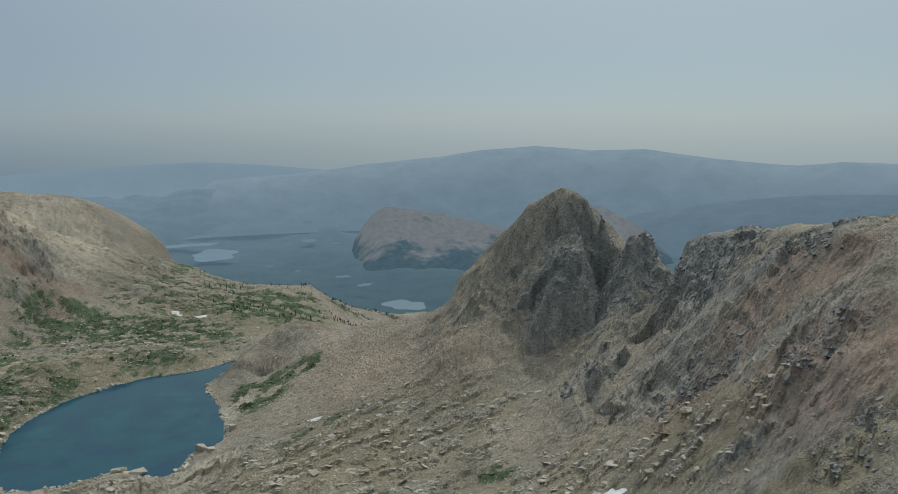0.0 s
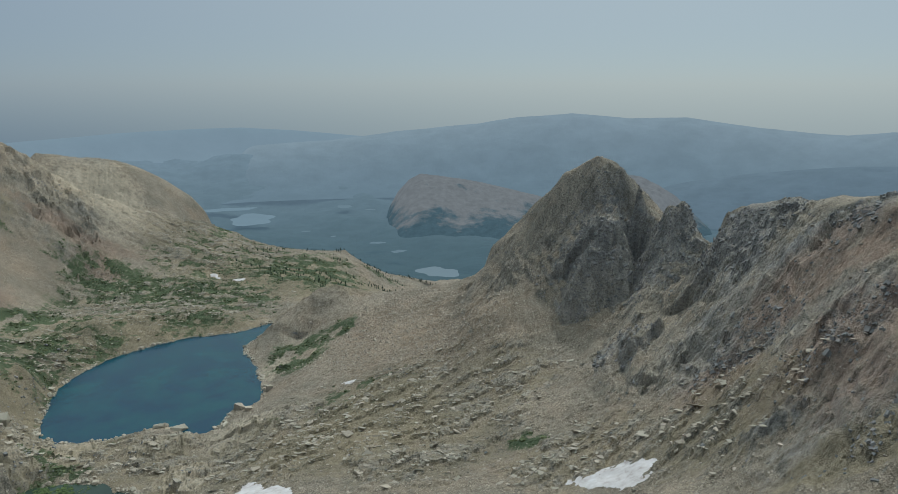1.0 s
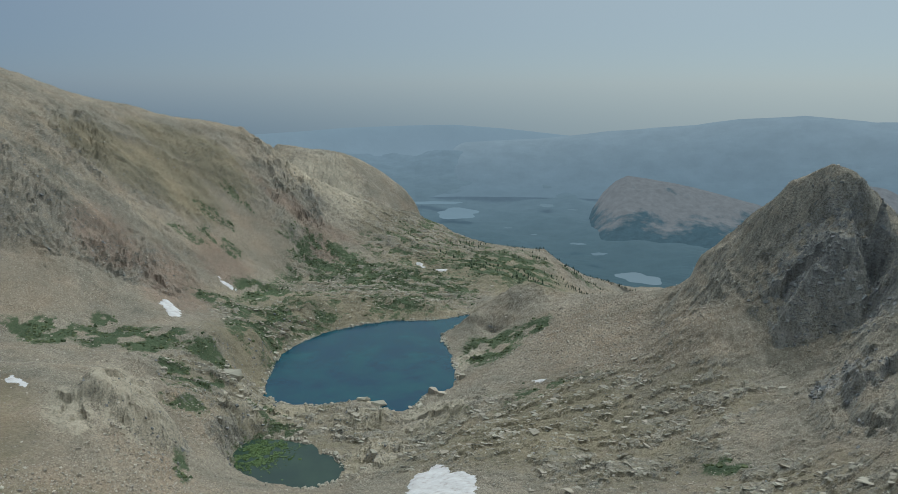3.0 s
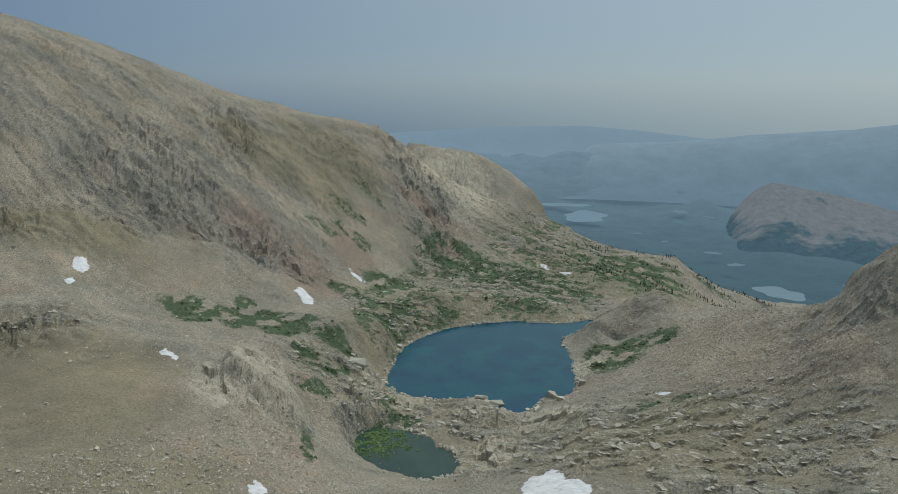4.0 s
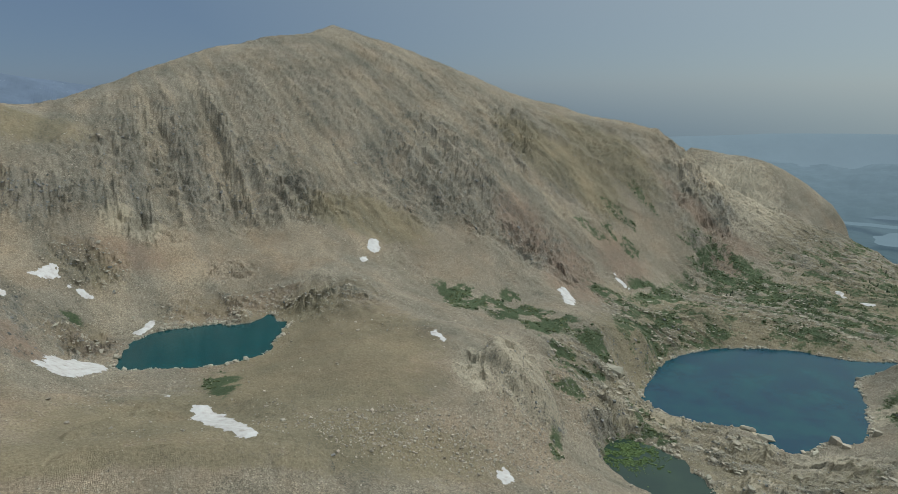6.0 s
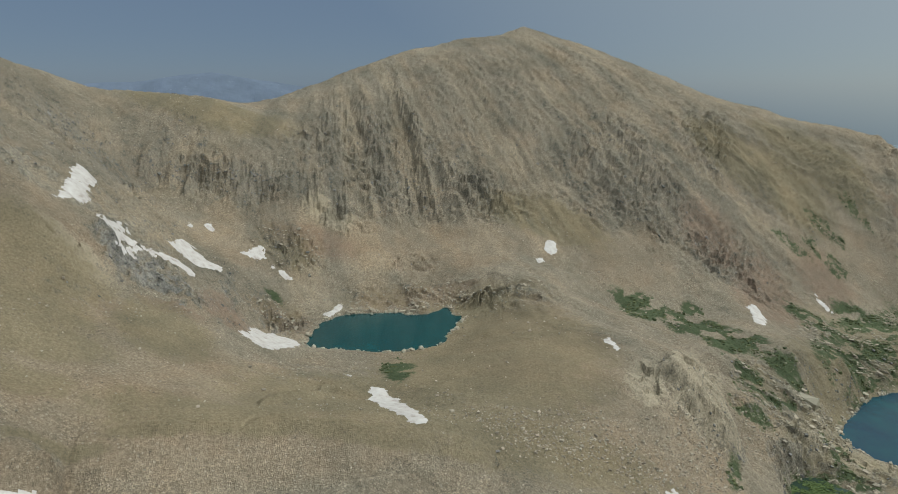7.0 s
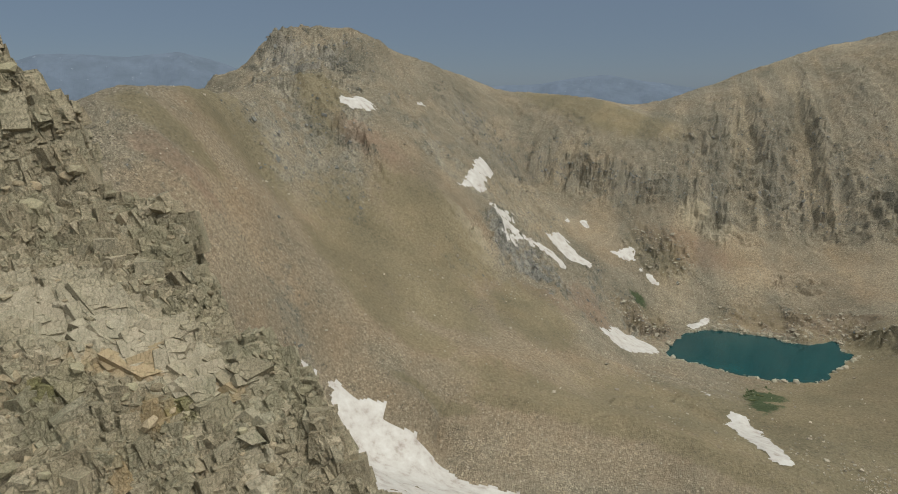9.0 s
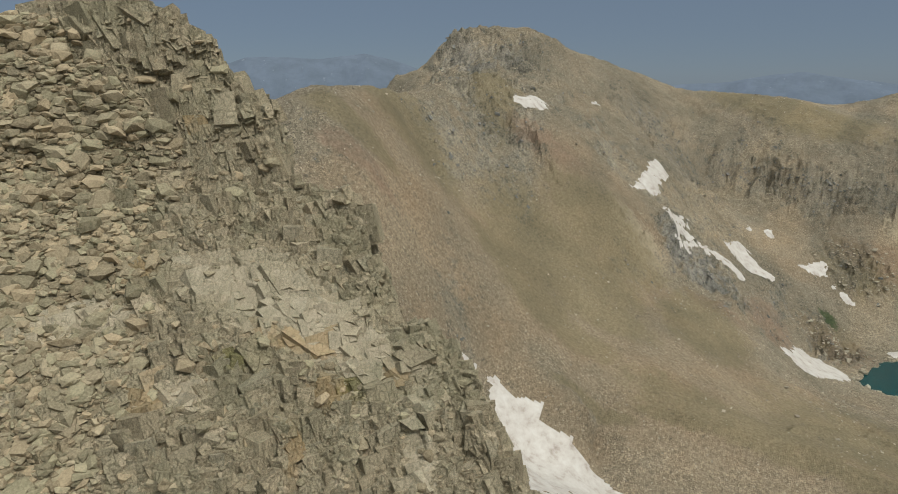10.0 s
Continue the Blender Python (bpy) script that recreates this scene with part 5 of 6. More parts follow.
def crag_place(w, side, s):
    """Place on the crag: w from far left (0) to the buttress edge (1), side metres round the corner, s the height, past the skyline the way back."""
    edge = np.interp(s, *zip(*BUTTRESS)) - 0.4 + fbm(s * 0 + 3.3, s, 2.2, 4, 5) * 0.9
    mean = 15 - (s - 440) * 0.84
    u = -60 + (mean + 60) * w + (edge - mean) * w ** 10
    top = np.interp(u, *zip(*SKYLINE))
    z = np.where(s < top, s, top - 0.25 * (s - top))
    v = np.where(z < 441, 45 + 0.35 * (z - 441), 45 + 1.1 * (z - 441)) + np.maximum(s - top, 0) * 1.6
    # the top stands steeper, nearer the eye on the same line of sight
    low = np.minimum(s, top)
    k = np.where(low > 462, (68.1 + 0.45 * (low - 462)) / (45 + 1.1 * (np.maximum(low, 462) - 441)), 1.0)
    u, v, z = u * k, v * k, EYE[2] + (z - EYE[2]) * k
    cliff = smooth(-18, -10, u + fbm(u, s, 7, 3, 11) * 4 + np.maximum(z - 466, 0) * 0.9) * smooth(400, 420, s)
    q = z / 4.4 + fbm(u, s, 10, 3, 12) * 0.8
    f = q - np.floor(q)
    v = v + cliff * 0.9 * (smooth(0.4, 1.0, f) - f) + side
    z = np.maximum(z - side * 1.1, 384 + 0.02 * z)
    u = u + 1.0 * (1 - np.exp(-side / 1.5))
    du, dv, dz = (np.gradient(a, axis=1) for a in (u, v, z))
    eu, ev, ez = (np.gradient(a, axis=0) for a in (u, v, z))
    nu, nv, nz = dv * ez - dz * ev, dz * eu - du * ez, du * ev - dv * eu
    size = np.sqrt(nu * nu + nv * nv + nz * nz) + 1e-9
    flip = (-1.0 if np.median(nv) > 0 else 1.0) / size
    nu, nv, nz = nu * flip, nv * flip, nz * flip
    slab = np.clip(spread(u, z, CRAG_PALE), 0, 1)
    wu, wz = u + fbm(u, z, 3, 3, 61) * 0.5, z + fbm(u, z, 3, 3, 62) * 0.5
    h1, n1, g1 = jointed(wu, v, wz, 3.6, 1, -12, (0.9, 1.0, 1.35))
    h2, n2, g2 = jointed(wu, v, wz, 1.6, 2, -16, (0.85, 1.0, 1.3))
    h3, n3, g3 = jointed(u, v, z, 0.7, 3, 12, (1.1, 1.0, 0.8))
    rough = 1 - 0.65 * slab
    block = h1 * 0.8 + (h2 * 0.5 + h3 * 0.24) * rough - 0.22 * (1 - smooth(0.0, 0.05, g1)) - 0.14 * (1 - smooth(0.0, 0.09, g2)) * rough
    loose = fbm(u, z, 6, 5, 14) * 0.8 + h2 * 0.2 + h3 * 0.25
    push = cliff * block + (1 - cliff) * loose
    # edges are worn: no step is sharper than the mesh can carry
    for _ in range(2):
        wide = np.pad(push, 1, mode="edge")
        push = sum(wide[i:i + push.shape[0], j:j + push.shape[1]] * w_ for i, j, w_ in ((0, 1, 0.12), (2, 1, 0.12), (1, 0, 0.08), (1, 2, 0.08), (1, 1, 0.6)))
    tone = np.clip(0.5 + 1.6 * (0.25 * n1 + 0.45 * n2 + 0.3 * n3 - 0.5), 0, 1)
    return u + nu * push, v + nv * push, z + nz * push, cliff, slab, tone


CRAG_PALE = [(-3, 452.3, 10, 2.6, -18), (3, 449.0, 7, 1.7, -18), (-10, 447.2, 3, 1.0, 5), (-26, 447, 5, 1.2, 5), (7.7, 443, 3.6, 1.1, 80), (-19, 451.5, 7, 1.8, 8)]
columns = np.concatenate([np.linspace(0, 0.3, 30, endpoint=False), np.linspace(0.3, 1, 330, endpoint=False), np.ones(85)])
corner = np.concatenate([np.zeros(360), np.arange(0, 9, 0.18), np.geomspace(9, 70, 35)])
rise = np.concatenate([np.arange(385, 436, 0.8), np.arange(436, 484, 0.13), np.arange(484, 530, 1.5)])
CW, SS = np.meshgrid(columns, rise, indexing="ij")
CU, CV, CZ, CLIFF, CRAG_SLAB, CRAG_TONE = crag_place(CW, np.repeat(corner[:, None], len(rise), 1), SS)


def crag_xy(u, v):
    return EYE[0] + u * crag_right[0] + v * crag_ahead[0], EYE[1] + u * crag_right[1] + v * crag_ahead[1]


cx, cy = crag_xy(CU, CV)
crag_mesh = grid_mesh("summit_crag", cx, cy, CZ, False)
crag_mesh.flip_normals()
layer(crag_mesh, "tone", CRAG_TONE)
CRAG_OCHRE = [(-1.8, 443.7, 1.9, 0.7, 85), (1.2, 446.6, 1.8, 1.0, 0), (-9.4, 466.6, 0.9, 0.7, 0), (-18, 443.5, 2.4, 1.2, 0), (-13, 446.8, 2.4, 0.9, 10), (-1, 449.6, 5, 0.7, -14), (-17, 449.3, 2, 0.8, 0), (-14, 455, 2.2, 1.0, 30), (6, 447.5, 2, 0.6, -20), (-24, 460, 2, 0.9, 10)]
CRAG_MOSS = [(2.8, 446.8, 1.4, 1.0, 0), (-16, 447.6, 1.6, 0.7, 0), (-6, 449, 2, 0.6, 0), (-20, 442.6, 2, 0.7, 0)]


def crag_cover(name, u, z):
    """How much of the crag's pale slab, ochre stain or moss covers a place."""
    spots, most = {"pale": (CRAG_PALE, 0.6), "ochre": (CRAG_OCHRE, 0.68), "moss": (CRAG_MOSS, 0.75)}[name]
    return np.clip(spread(u, z, spots), 0, 1) * most


for name in ("pale", "ochre", "moss"):
    layer(crag_mesh, name, crag_cover(name, CU, CZ))
crag_mesh.materials.append(CRAG)
crag = tagged(new("summit_crag", crag_mesh), "jointed grey-brown summit crag with pale slabs and block scree", "rock crag")


def block_arrays(n, seed, flat=0.55, tumble=0.45):
    """Angular stones about 1 m across: eight uneven corners each."""
    rng = np.random.RandomState(seed)
    cube = np.array([(i, j, k) for i in (-0.5, 0.5) for j in (-0.5, 0.5) for k in (-0.5, 0.5)])
    v = cube[None] * np.stack([rng.uniform(0.7, 1.4, n), rng.uniform(0.55, 1.0, n), rng.uniform(flat * 0.6, flat * 1.4, n)], -1)[:, None]
    v = v * (1 + rng.uniform(-0.35, 0.3, (n, 8, 3)))
    a, b = rng.uniform(0, 6.283, n), rng.normal(0, tumble, n)
    ca, sa, cb, sb = np.cos(a)[:, None], np.sin(a)[:, None], np.cos(b)[:, None], np.sin(b)[:, None]
    x, y, z = v[..., 0], v[..., 1], v[..., 2]
    y, z = y * cb - z * sb, y * sb + z * cb
    return np.stack([x * ca - y * sa, x * sa + y * ca, z], -1)


GOLD = (1 + 5 ** 0.5) / 2
CHIP = np.array([(-1, GOLD, 0), (1, GOLD, 0), (-1, -GOLD, 0), (1, -GOLD, 0), (0, -1, GOLD), (0, 1, GOLD), (0, -1, -GOLD), (0, 1, -GOLD), (GOLD, 0, -1), (GOLD, 0, 1), (-GOLD, 0, -1), (-GOLD, 0, 1)]) / 1.9
CHIP_FACES = np.array([t for t in itertools.combinations(range(12), 3) if all(abs(math.dist(CHIP[i], CHIP[j]) - 2 / 1.9) < 0.01 for i, j in itertools.combinations(t, 2))])
CHIP_FACES = np.array([t if np.dot(np.cross(CHIP[t[1]] - CHIP[t[0]], CHIP[t[2]] - CHIP[t[0]]), CHIP[t[0]]) > 0 else t[::-1] for t in CHIP_FACES])


def chip_arrays(n, seed, flat=0.5, tilt=0.8):
    """Broken stones about 1 m across: twelve corners trimmed to a rough block, tumbled every way."""
    rng = np.random.RandomState(seed)
    turn = np.linalg.qr(rng.normal(size=(n, 3, 3)))[0]
    v = np.einsum("nij,kj->nki", turn, CHIP) * rng.uniform(0.75, 1.2, (n, 12, 1))
    box = np.stack([rng.uniform(0.42, 0.7, n), rng.uniform(0.35, 0.55, n), flat * rng.uniform(0.3, 0.75, n)], -1)[:, None]
    v = np.clip(v * box * 1.7, -box, box) * (1 + rng.uniform(-0.08, 0.08, (n, 12, 3)))
    v = v + v[..., [2, 0, 1]] * rng.uniform(-0.25, 0.25, (n, 1, 3))
    a, b = rng.uniform(0, 6.283, n), rng.normal(0, tilt, n)
    ca, sa, cb, sb = np.cos(a)[:, None], np.sin(a)[:, None], np.cos(b)[:, None], np.sin(b)[:, None]
    x, y, z = v[..., 0], v[..., 1], v[..., 2]
    y, z = y * cb - z * sb, y * sb + z * cb
    return np.stack([x * ca - y * sa, x * sa + y * ca, z], -1)


BLOCK_FACES = np.array([(0, 1, 3, 2), (4, 6, 7, 5), (0, 4, 5, 1), (2, 3, 7, 6), (0, 2, 6, 4), (1, 5, 7, 3)])


def heap_mesh(name, corners, faces, mat):
    """One mesh out of many small solids with the same faces."""
    n, k = corners.shape[:2]
    mesh = bpy.data.meshes.new(name)
    mesh.vertices.add(n * k)
    mesh.vertices.foreach_set("co", corners.astype(np.float32).ravel())
    f = (faces[None] + (np.arange(n) * k)[:, None, None]).reshape(-1, faces.shape[1]).astype(np.int32)
    mesh.loops.add(f.size)
    mesh.loops.foreach_set("vertex_index", f.ravel())
    mesh.polygons.add(len(f))
    mesh.polygons.foreach_set("loop_start", np.arange(0, f.size, faces.shape[1], dtype=np.int32))
    mesh.update(calc_edges=True)
    mesh.shade_flat()
    mesh.materials.append(mat)
    return mesh


rng = np.random.RandomState(21)
fine_part = (CW >= 0.3) & (CW < 1) & (SS > 436) & (SS < 482)
area = np.where(fine_part, np.sqrt(np.gradient(CU, axis=0) ** 2 + 1e-6) * np.clip(1.06 - CLIFF, 0, 1) ** 1.3, 0).ravel()
many = 30000
pick = rng.choice(area.size, many, p=area / area.sum())
pu, pv, pz = CU.ravel()[pick], CV.ravel()[pick], CZ.ravel()[pick]
size = np.clip(rng.lognormal(-1.0, 0.5, many), 0.15, 1.5)
px, py = crag_xy(pu, pv - 0.06 * size)


def leant(corners, lean):
    """Leans stones with the slope of the crag, about the line across it."""
    c, s = np.cos(lean)[:, None], np.sin(lean)[:, None]
    right, ahead = corners[..., 0] * crag_right[0] + corners[..., 1] * crag_right[1], corners[..., 0] * crag_ahead[0] + corners[..., 1] * crag_ahead[1]
    ahead, up = ahead * c - corners[..., 2] * s, ahead * s + corners[..., 2] * c
    return np.stack([right * crag_right[0] + ahead * crag_ahead[0], right * crag_right[1] + ahead * crag_ahead[1], up], -1)


corners = leant(chip_arrays(many, 5, 0.6, 0.35) * np.array([1.25, 1.25, 1.0]), rng.normal(0.3, 0.3, many)) * size[:, None, None] + np.stack([px, py, pz + 0.05 * size], -1)[:, None]
near = pz < np.sort(pz)[300]


def upright_blocks(n, seed, nod=-0.3):
    """Blocks of a jointed cliff about 1 m wide, standing upright with a slight common lean: right, ahead and up."""
    r = np.random.RandomState(seed)
    cube = np.array([(i, j, k) for i in (-0.5, 0.5) for j in (-0.5, 0.5) for k in (-0.5, 0.5)])
    q = cube[None] * np.stack([r.uniform(0.45, 1.1, n), r.uniform(0.6, 1.0, n), r.uniform(0.55, 1.7, n)], -1)[:, None]
    q = q + r.uniform(-0.12, 0.12, (n, 8, 3))
    turn, lean, nod = r.normal(0.1, 0.4, n)[:, None], r.normal(-0.2, 0.16, n)[:, None], r.normal(nod, 0.15, n)[:, None]
    a, b, c = q[..., 0], q[..., 1], q[..., 2]
    b, c = b * np.cos(nod) - c * np.sin(nod), b * np.sin(nod) + c * np.cos(nod)
    a, b = a * np.cos(turn) - b * np.sin(turn), a * np.sin(turn) + b * np.cos(turn)
    a, c = a * np.cos(lean) + c * np.sin(lean), c * np.cos(lean) - a * np.sin(lean)
    return np.stack([a, b, c], -1)


crop = np.where((CW >= 0.3) & (SS > 436) & (SS < 482) & (np.repeat(corner[:, None], len(rise), 1) < 5), CLIFF * np.clip(1 - 1.3 * CRAG_SLAB, 0, 1), 0).ravel()
crop_pick = rng.choice(crop.size, 11000, p=crop / crop.sum())
crop_size = np.clip(rng.lognormal(-0.55, 0.6, 11000), 0.2, 2.6)
standing = upright_blocks(11000, 15) * crop_size[:, None, None]
crop_u, crop_v, crop_z = CU.ravel()[crop_pick], CV.ravel()[crop_pick], CZ.ravel()[crop_pick]
standing = standing + np.stack([crop_u, crop_v + 0.38 * crop_size, crop_z - 0.2 * crop_size], -1)[:, None]
# broad plates of the pale slabs, lying back with the slope
plate = np.where((CW >= 0.3) & (CW < 1) & (SS > 436), smooth(0.25, 0.8, CRAG_SLAB), 0).ravel()
plate_pick = rng.choice(plate.size, 900, p=plate / plate.sum())
plate_size = np.clip(rng.lognormal(0.15, 0.4, 900), 0.5, 2.4)
lying = upright_blocks(900, 16, -0.72) * plate_size[:, None, None] * np.array([1.3, 0.7, 0.9])
plate_u, plate_v, plate_z = CU.ravel()[plate_pick], CV.ravel()[plate_pick], CZ.ravel()[plate_pick]
lying = lying + np.stack([plate_u, plate_v + 0.2 * plate_size, plate_z - 0.2 * plate_size], -1)[:, None]
standing, crop_u, crop_z = np.concatenate([standing, lying]), np.concatenate([crop_u, plate_u]), np.concatenate([crop_z, plate_z])
bx, by = crag_xy(standing[..., 0], standing[..., 1])
joint_mesh = heap_mesh("jointed_rock", np.stack([bx, by, standing[..., 2]], -1), BLOCK_FACES, CRAG)
layer(joint_mesh, "tone", np.repeat(np.clip(rng.normal(0.5, 0.22, len(standing)), 0, 1), 8))
for name in ("pale", "ochre", "moss"):
    layer(joint_mesh, name, np.repeat(crag_cover(name, crop_u, crop_z), 8))
jointed_rock = tagged(new("jointed_rock", joint_mesh), "upright grey-brown blocks of the jointed cliff", kind="stuff")
jointed_rock.parent = crag
litter = tagged(new("scree", heap_mesh("scree", corners[~near], CHIP_FACES, CRAG_STONE)), "loose scree of grey-brown angular blocks", kind="stuff")
litter.parent = crag
shapes = [heap_mesh("stone", c[None], CHIP_FACES, CRAG_STONE) for c in chip_arrays(12, 9, 0.75)]
for k in np.nonzero(near)[0]:
    stone = new("stone", shapes[k % 12])
    stone.matrix_world = Matrix.Translation((px[k], py[k], pz[k] + 0.06 * size[k])) @ Matrix.Rotation(rng.uniform(0, 6.28), 4, "Z") @ Matrix.Diagonal((size[k], size[k], size[k], 1))
    stone.parent = crag


# ---- boulders, willows and trees of the basin ----
BOULDER = stone_material("talus_boulder", (0.16, 0.138, 0.108), (0.54, 0.475, 0.385))


def leaf_material(name, low, high):
    m, n, l, b = material(name, 0.9, 0.1)
    geo = n.new("ShaderNodeNewGeometry")
    l.new(ramp_node(n, l, geo.outputs["Random Per Island"], [(0.0, low), (1.0, high)]).outputs[0], b.inputs["Base Color"])
    return m


def scattered(weight, count, seed):
    """Places on the open ground, more where the weight is high."""
    rng = np.random.RandomState(seed)
    cols = (ra > 300) & (ra < 2200) & (ta < radians(126))
    w = np.where(cols, np.clip(weight, 0, None) * ra * np.gradient(reach)[None], 0).ravel()
    pick = rng.choice(len(w), count, p=w / w.sum())
    jitter = rng.uniform(-1.5, 1.5, (count, 2))
    x, y, z = GX.ravel()[pick] + jitter[:, 0], GY.ravel()[pick] + jitter[:, 1], GZ.ravel()[pick]
    free = np.ones(count, bool)
    for bed in SNOW_BEDS:
        free &= shore_distance(x, y, bed) > 2.5
    return x[free], y[free], z[free], rng


def bedded(corners, x, y, tilt=1.0):
    """Leans stones with the slope that they lie on."""
    e = 9.0
    z = base_height(x, y)
    nx, ny = -tilt * (base_height(x + e, y) - z) / e, -tilt * (base_height(x, y + e) - z) / e
    n = np.stack([nx, ny, np.ones(len(x))], -1)
    n /= np.linalg.norm(n, axis=1)[:, None]
    u = np.stack([n[:, 2], np.zeros(len(x)), -n[:, 0]], -1)
    u /= np.linalg.norm(u, axis=1)[:, None]
    v = np.cross(n, u)
    return corners[..., 0:1] * u[:, None] + corners[..., 1:2] * v[:, None] + corners[..., 2:3] * n[:, None]


dry = np.ones(GX.shape)
for level, shore in LAKES.values():
    dry *= shore_distance(GX, GY, shore) > 2
clumps = smooth(-0.15, 0.4, fbm(GX, GY, 60, 3, 95))
bx, by, bz, rng = scattered(dry * (0.2 + 0.8 * clumps + 9.0 * spread(GX, GY, TALUS)) * (1.2 - 0.8 * VERDANT) * (1.1 - 0.75 * EVEN) * (1 - 0.4 * smooth(1200, 2000, ra)), 52000, 31)
bs = np.clip(rng.lognormal(-0.12, 0.45, len(bx)), 0.45, 3.4)
boulders = block_arrays(len(bx), 32, 0.7) * bs[:, None, None] + np.stack([bx, by, bz + 0.15 * bs], -1)[:, None]
tagged(new("boulder_field", heap_mesh("boulder_field", boulders, BLOCK_FACES, BOULDER)), "grey-tan talus boulders strewn over the basin", "boulders", kind="stuff")

# jointed blocks that stand out of the steep rock
OUTCROP_ROCK = stone_material("outcrop_rock", (0.115, 0.115, 0.112), (0.27, 0.262, 0.25))
ox, oy, oz, rng = scattered(np.maximum(spread(GX, GY, DARK), 0.06 + 0.15 * (GX < -300)) * BARE ** 2 * smooth(0.5, 1.0, LOCAL) * (1 - EVEN) * (1 - 0.7 * smooth(500, 900, -GX)) * (1 - 0.6 * smooth(1300, 1800, ra)), 11000, 61)
osz = np.clip(rng.lognormal(0.55, 0.45, len(ox)), 0.8, 5.0)
blocks = bedded(block_arrays(len(ox), 62, 0.6) * osz[:, None, None], ox, oy, 0.85) + np.stack([ox, oy, oz - 0.36 * osz], -1)[:, None]
tagged(new("outcrop_blocks", heap_mesh("outcrop_blocks", blocks, BLOCK_FACES, OUTCROP_ROCK)), "dark jointed rock blocks standing out of the cliffs", "rock outcrops", kind="stuff")

# flat ice-worn slabs of the benches, lying along the old ice flow
SLAB_ROCK = stone_material("slab_rock", (0.22, 0.198, 0.155), (0.43, 0.386, 0.305))
SLABBY = spread(GX, GY, SLABS)
lx, ly, lz, rng = scattered(dry * SLABBY * np.clip(OUTCROP, 0.05, 1) * (1 - 0.5 * smooth(1200, 1700, ra)), 7000, 71)
lsz = np.clip(rng.lognormal(1.0, 0.45, len(lx)), 1.2, 7.5)
flat = block_arrays(len(lx), 72, 0.15)
turned = np.stack([flat[..., 0] * 0.93 - flat[..., 1] * 0.37, flat[..., 0] * 0.37 + flat[..., 1] * 0.93, flat[..., 2]], -1) * np.array([1.5, 0.8, 1.0])
slabs_heap = turned * lsz[:, None, None] + np.stack([lx, ly, lz - 0.09 * lsz], -1)[:, None]
tagged(new("granite_slabs", heap_mesh("granite_slabs", slabs_heap, BLOCK_FACES, SLAB_ROCK)), "pale ice-worn granite slabs on the benches round the lake", "rock slabs", kind="stuff")

# rocks along the lake shores
ring = sum(smooth(-3, 0, d) * smooth(9, 2, d) for d in (shore_distance(GX, GY, shore) for level, shore in LAKES.values()))
rx, ry, rz, rng = scattered(ring * smooth(-0.25, 0.3, fbm(GX, GY, 24, 3, 103)), 1500, 81)
rs = np.clip(rng.lognormal(0.65, 0.55, len(rx)), 0.8, 6.5)
shore_heap = chip_arrays(len(rx), 82, 0.8, 0.4) * rs[:, None, None] + np.stack([rx, ry, rz + 0.1 * rs], -1)[:, None]
tagged(new("shore_rocks", heap_mesh("shore_rocks", shore_heap, CHIP_FACES, SLAB_ROCK)), "pale granite rocks lining the lake shores", "rocks", kind="stuff")


# x, y, length, height, turn
HEADLAND = [(-413, 858, 26, 7, 20), (-436, 850, 18, 5, 50), (-347, 918, 20, 9, -25), (-330, 908, 14, 6, 30), (-322, 984, 18, 8, 60), (-345, 852, 14, 7, 80), (-606, 770, 34, 9, 10)]


def headland_boulder(x, y, length, high, turn, seed):
    """A single great boulder standing at the water's edge."""
    shape = chip_arrays(1, seed, 1.0, 0.15)[0]
    shape = shape / np.abs(shape).max(0) * 0.5 * np.array([length, length * 0.65, high * 1.9])
    mesh = heap_mesh("lakeside_boulder", shape[None], CHIP_FACES, SLAB_ROCK)
    ob = tagged(new("lakeside_boulder", mesh), "great pale granite boulder at the edge of the blue lake", "boulder", group="boulders on the lake shore")
    ob.matrix_world = Matrix.Translation((x, y, max(float(relief_height(np.array([x]), np.array([y]))[0][0]), -0.5) + high * 0.05)) @ Matrix.Rotation(radians(turn), 4, "Z")


for k, (hx, hy, length, high, turn) in enumerate(HEADLAND):
    headland_boulder(hx, hy, length, high, turn, 200 + k)

# sedge standing in the shallow side of the pond
rng = np.random.RandomState(91)
ex, ey = rng.normal(-487, 17, 2600), rng.normal(662, 22, 2600)
wet = (shore_distance(ex, ey, LAKES["pond"][1]) < 1) & (fbm(ex, ey, 15, 3, 107) > -0.25)
ex, ey = ex[wet], ey[wet]
es = np.clip(rng.lognormal(0.5, 0.4, len(ex)), 0.8, 3.5)
sedge = block_arrays(len(ex), 92, 0.25) * es[:, None, None] + np.stack([ex, ey, 13.05 + 0.05 * es], -1)[:, None]
tagged(new("pond_sedge", heap_mesh("pond_sedge", sedge, BLOCK_FACES, leaf_material("sedge_leaf", (0.05, 0.075, 0.028), (0.10, 0.135, 0.05)))),
       "green sedge growing in the shallow pond", "sedge", kind="stuff")

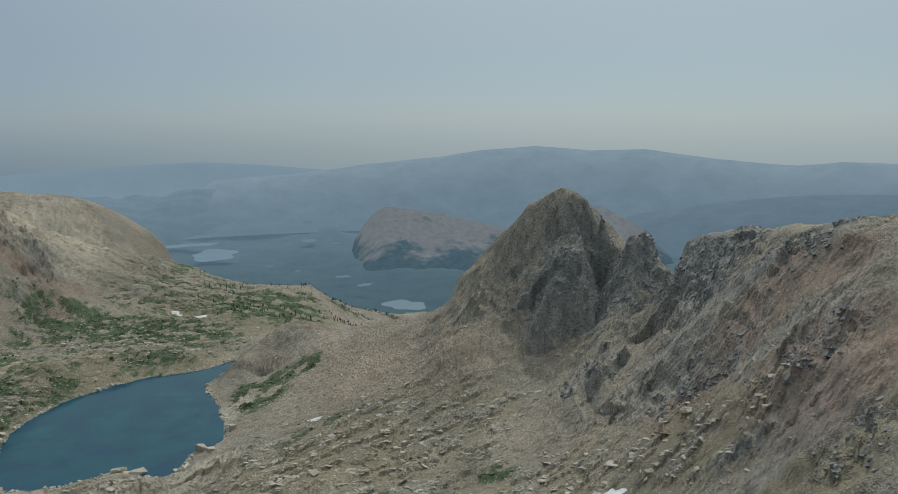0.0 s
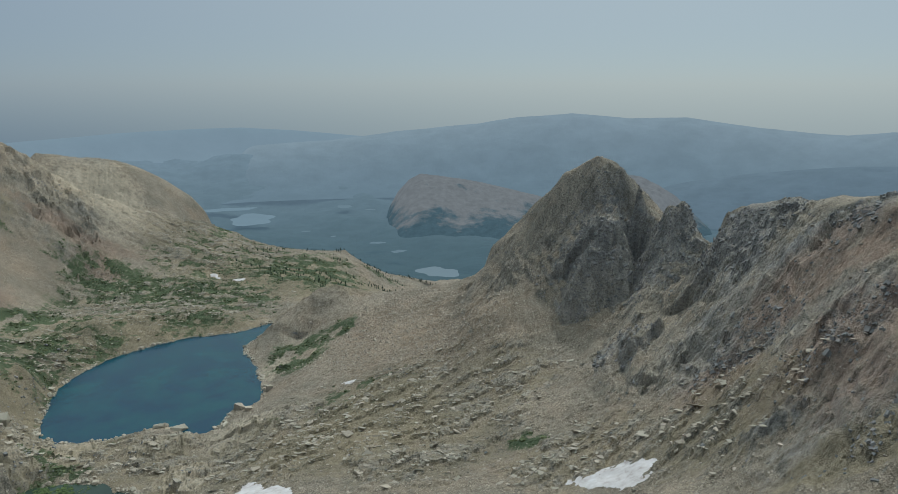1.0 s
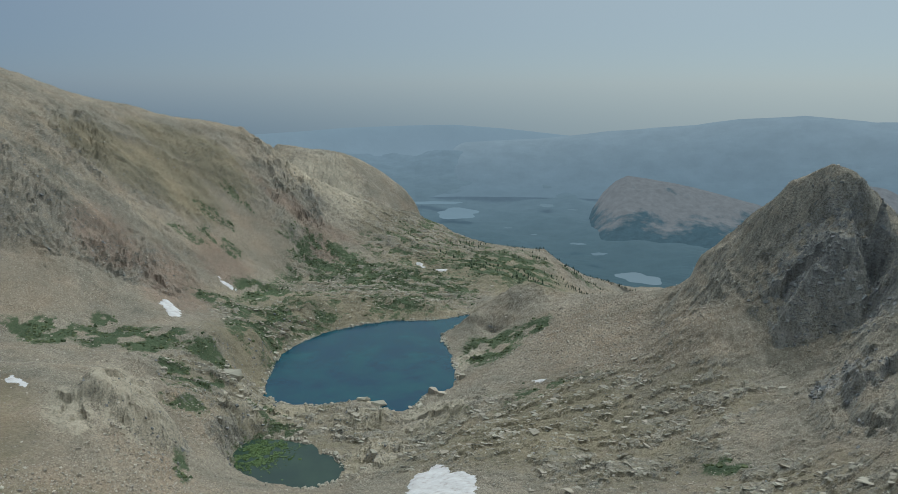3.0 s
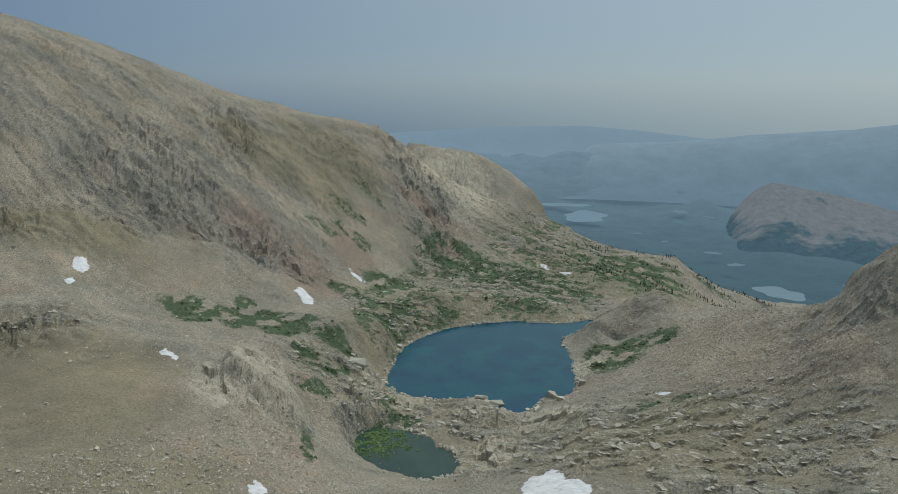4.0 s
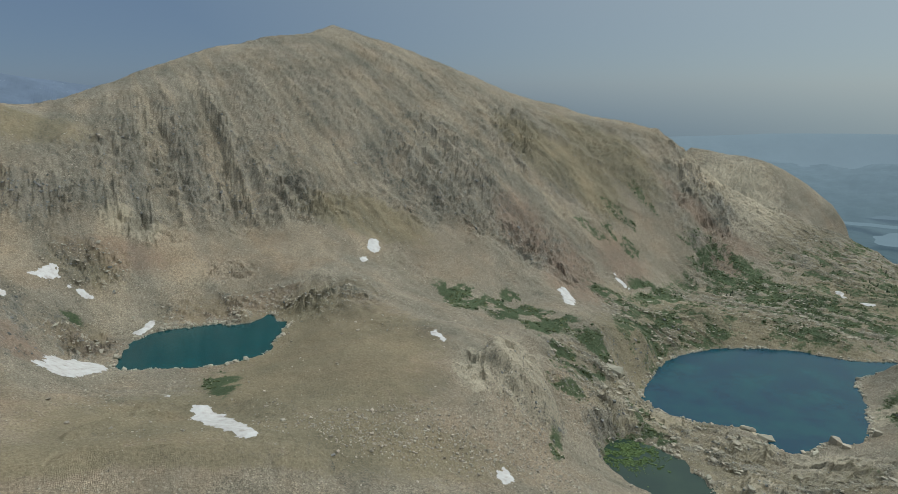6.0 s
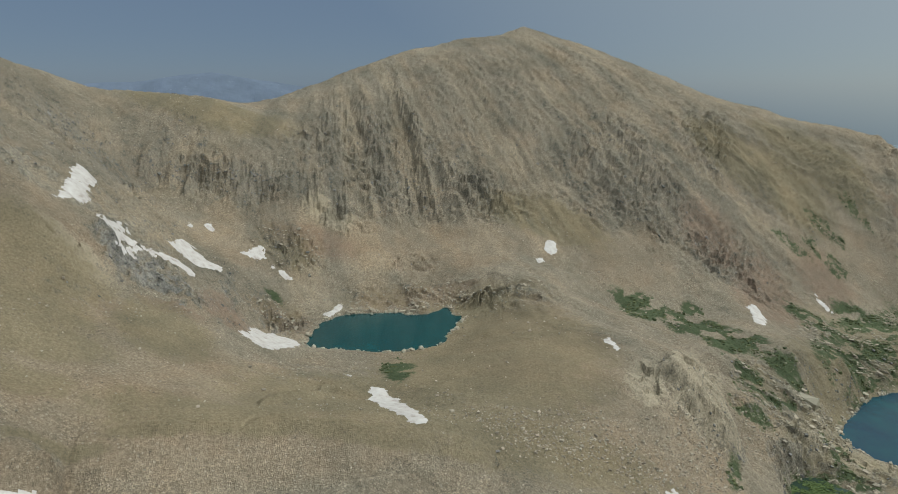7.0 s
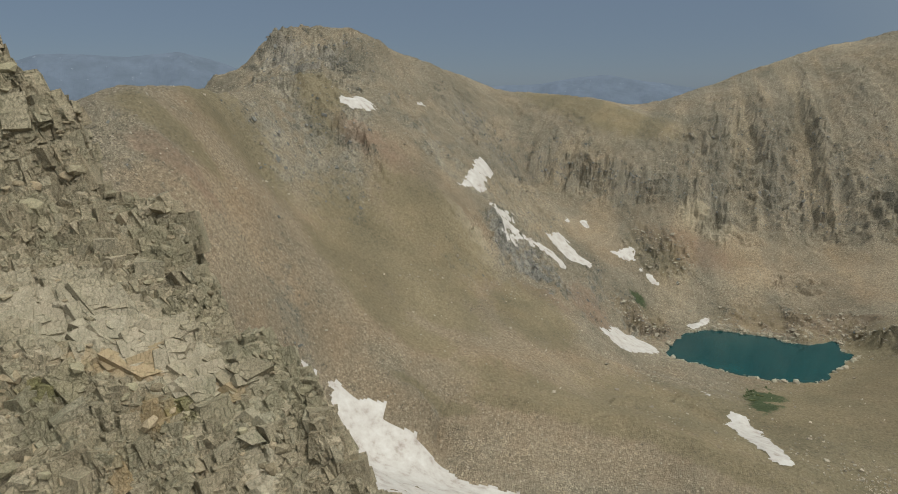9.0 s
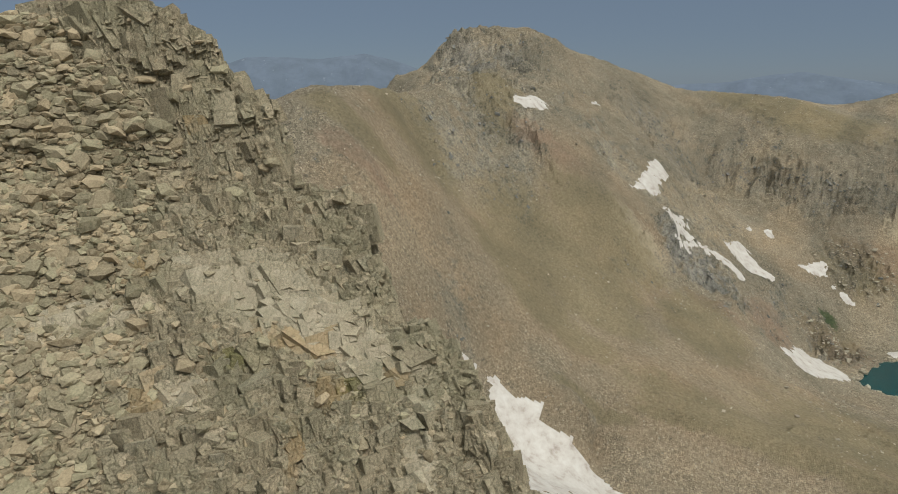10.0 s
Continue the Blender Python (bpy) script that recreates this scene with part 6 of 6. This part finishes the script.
# low willow and krummholz: ragged tufts
sx, sy, sz, rng = scattered(dry * np.clip(VERDANT - 0.25, 0, 1) * smooth(-0.1, 0.3, fbm(GX, GY, 30, 3, 97)), 6500, 41)
sh = np.clip(rng.lognormal(0.2, 0.4, len(sx)), 0.6, 3.2)
tufts = block_arrays(len(sx), 42, 0.6) * (sh * np.array([1.6]))[:, None, None] + np.stack([sx, sy, sz + 0.25 * sh], -1)[:, None]
tagged(new("willow_scrub", heap_mesh("willow_scrub", tufts, BLOCK_FACES, leaf_material("willow_leaf", (0.055, 0.07, 0.036), (0.13, 0.145, 0.07)))),
       "low dark green willow and krummholz scrub", "shrubs", kind="stuff")


# conifers along the valley rim
def conifer_arrays(n, seed):
    """Slim firs about 1 high: two ragged tiers of boughs round a stem."""
    rng = np.random.RandomState(seed)
    out = np.zeros((n, 14, 3))
    for tier, (low, high, wide) in enumerate(((0.08, 0.7, 0.2), (0.42, 1.0, 0.13))):
        for k in range(6):
            a = k / 6 * 6.283 + rng.uniform(-0.3, 0.3, n)
            r = wide * rng.uniform(0.6, 1.25, n)
            out[:, tier * 7 + k] = np.stack([np.cos(a) * r, np.sin(a) * r, low + rng.uniform(-0.06, 0.06, n)], -1)
        out[:, tier * 7 + 6] = np.stack([rng.normal(0, 0.02, n), rng.normal(0, 0.02, n), np.full(n, high)], -1)
    return out


FIR_FACES = np.array([(t * 7 + k, t * 7 + (k + 1) % 6, t * 7 + 6) for t in (0, 1) for k in range(6)])
woods = dry * smooth(1500, 1750, ra) * smooth(35, 0, GZ) * smooth(-0.05, 0.25, fbm(GX, GY, 90, 3, 99)) * (GX > -1000)
tx, ty, tz, rng = scattered(woods, 2600, 51)
th = np.clip(rng.lognormal(1.75, 0.35, len(tx)), 2.5, 10)
firs = conifer_arrays(len(tx), 52) * th[:, None, None] + np.stack([tx, ty, tz - 0.2], -1)[:, None]
tagged(new("fir_wood", heap_mesh("fir_wood", firs, FIR_FACES, leaf_material("fir_needles", (0.018, 0.03, 0.022), (0.045, 0.065, 0.04)))),
       "scattered dark firs along the valley rim", "trees", kind="stuff")
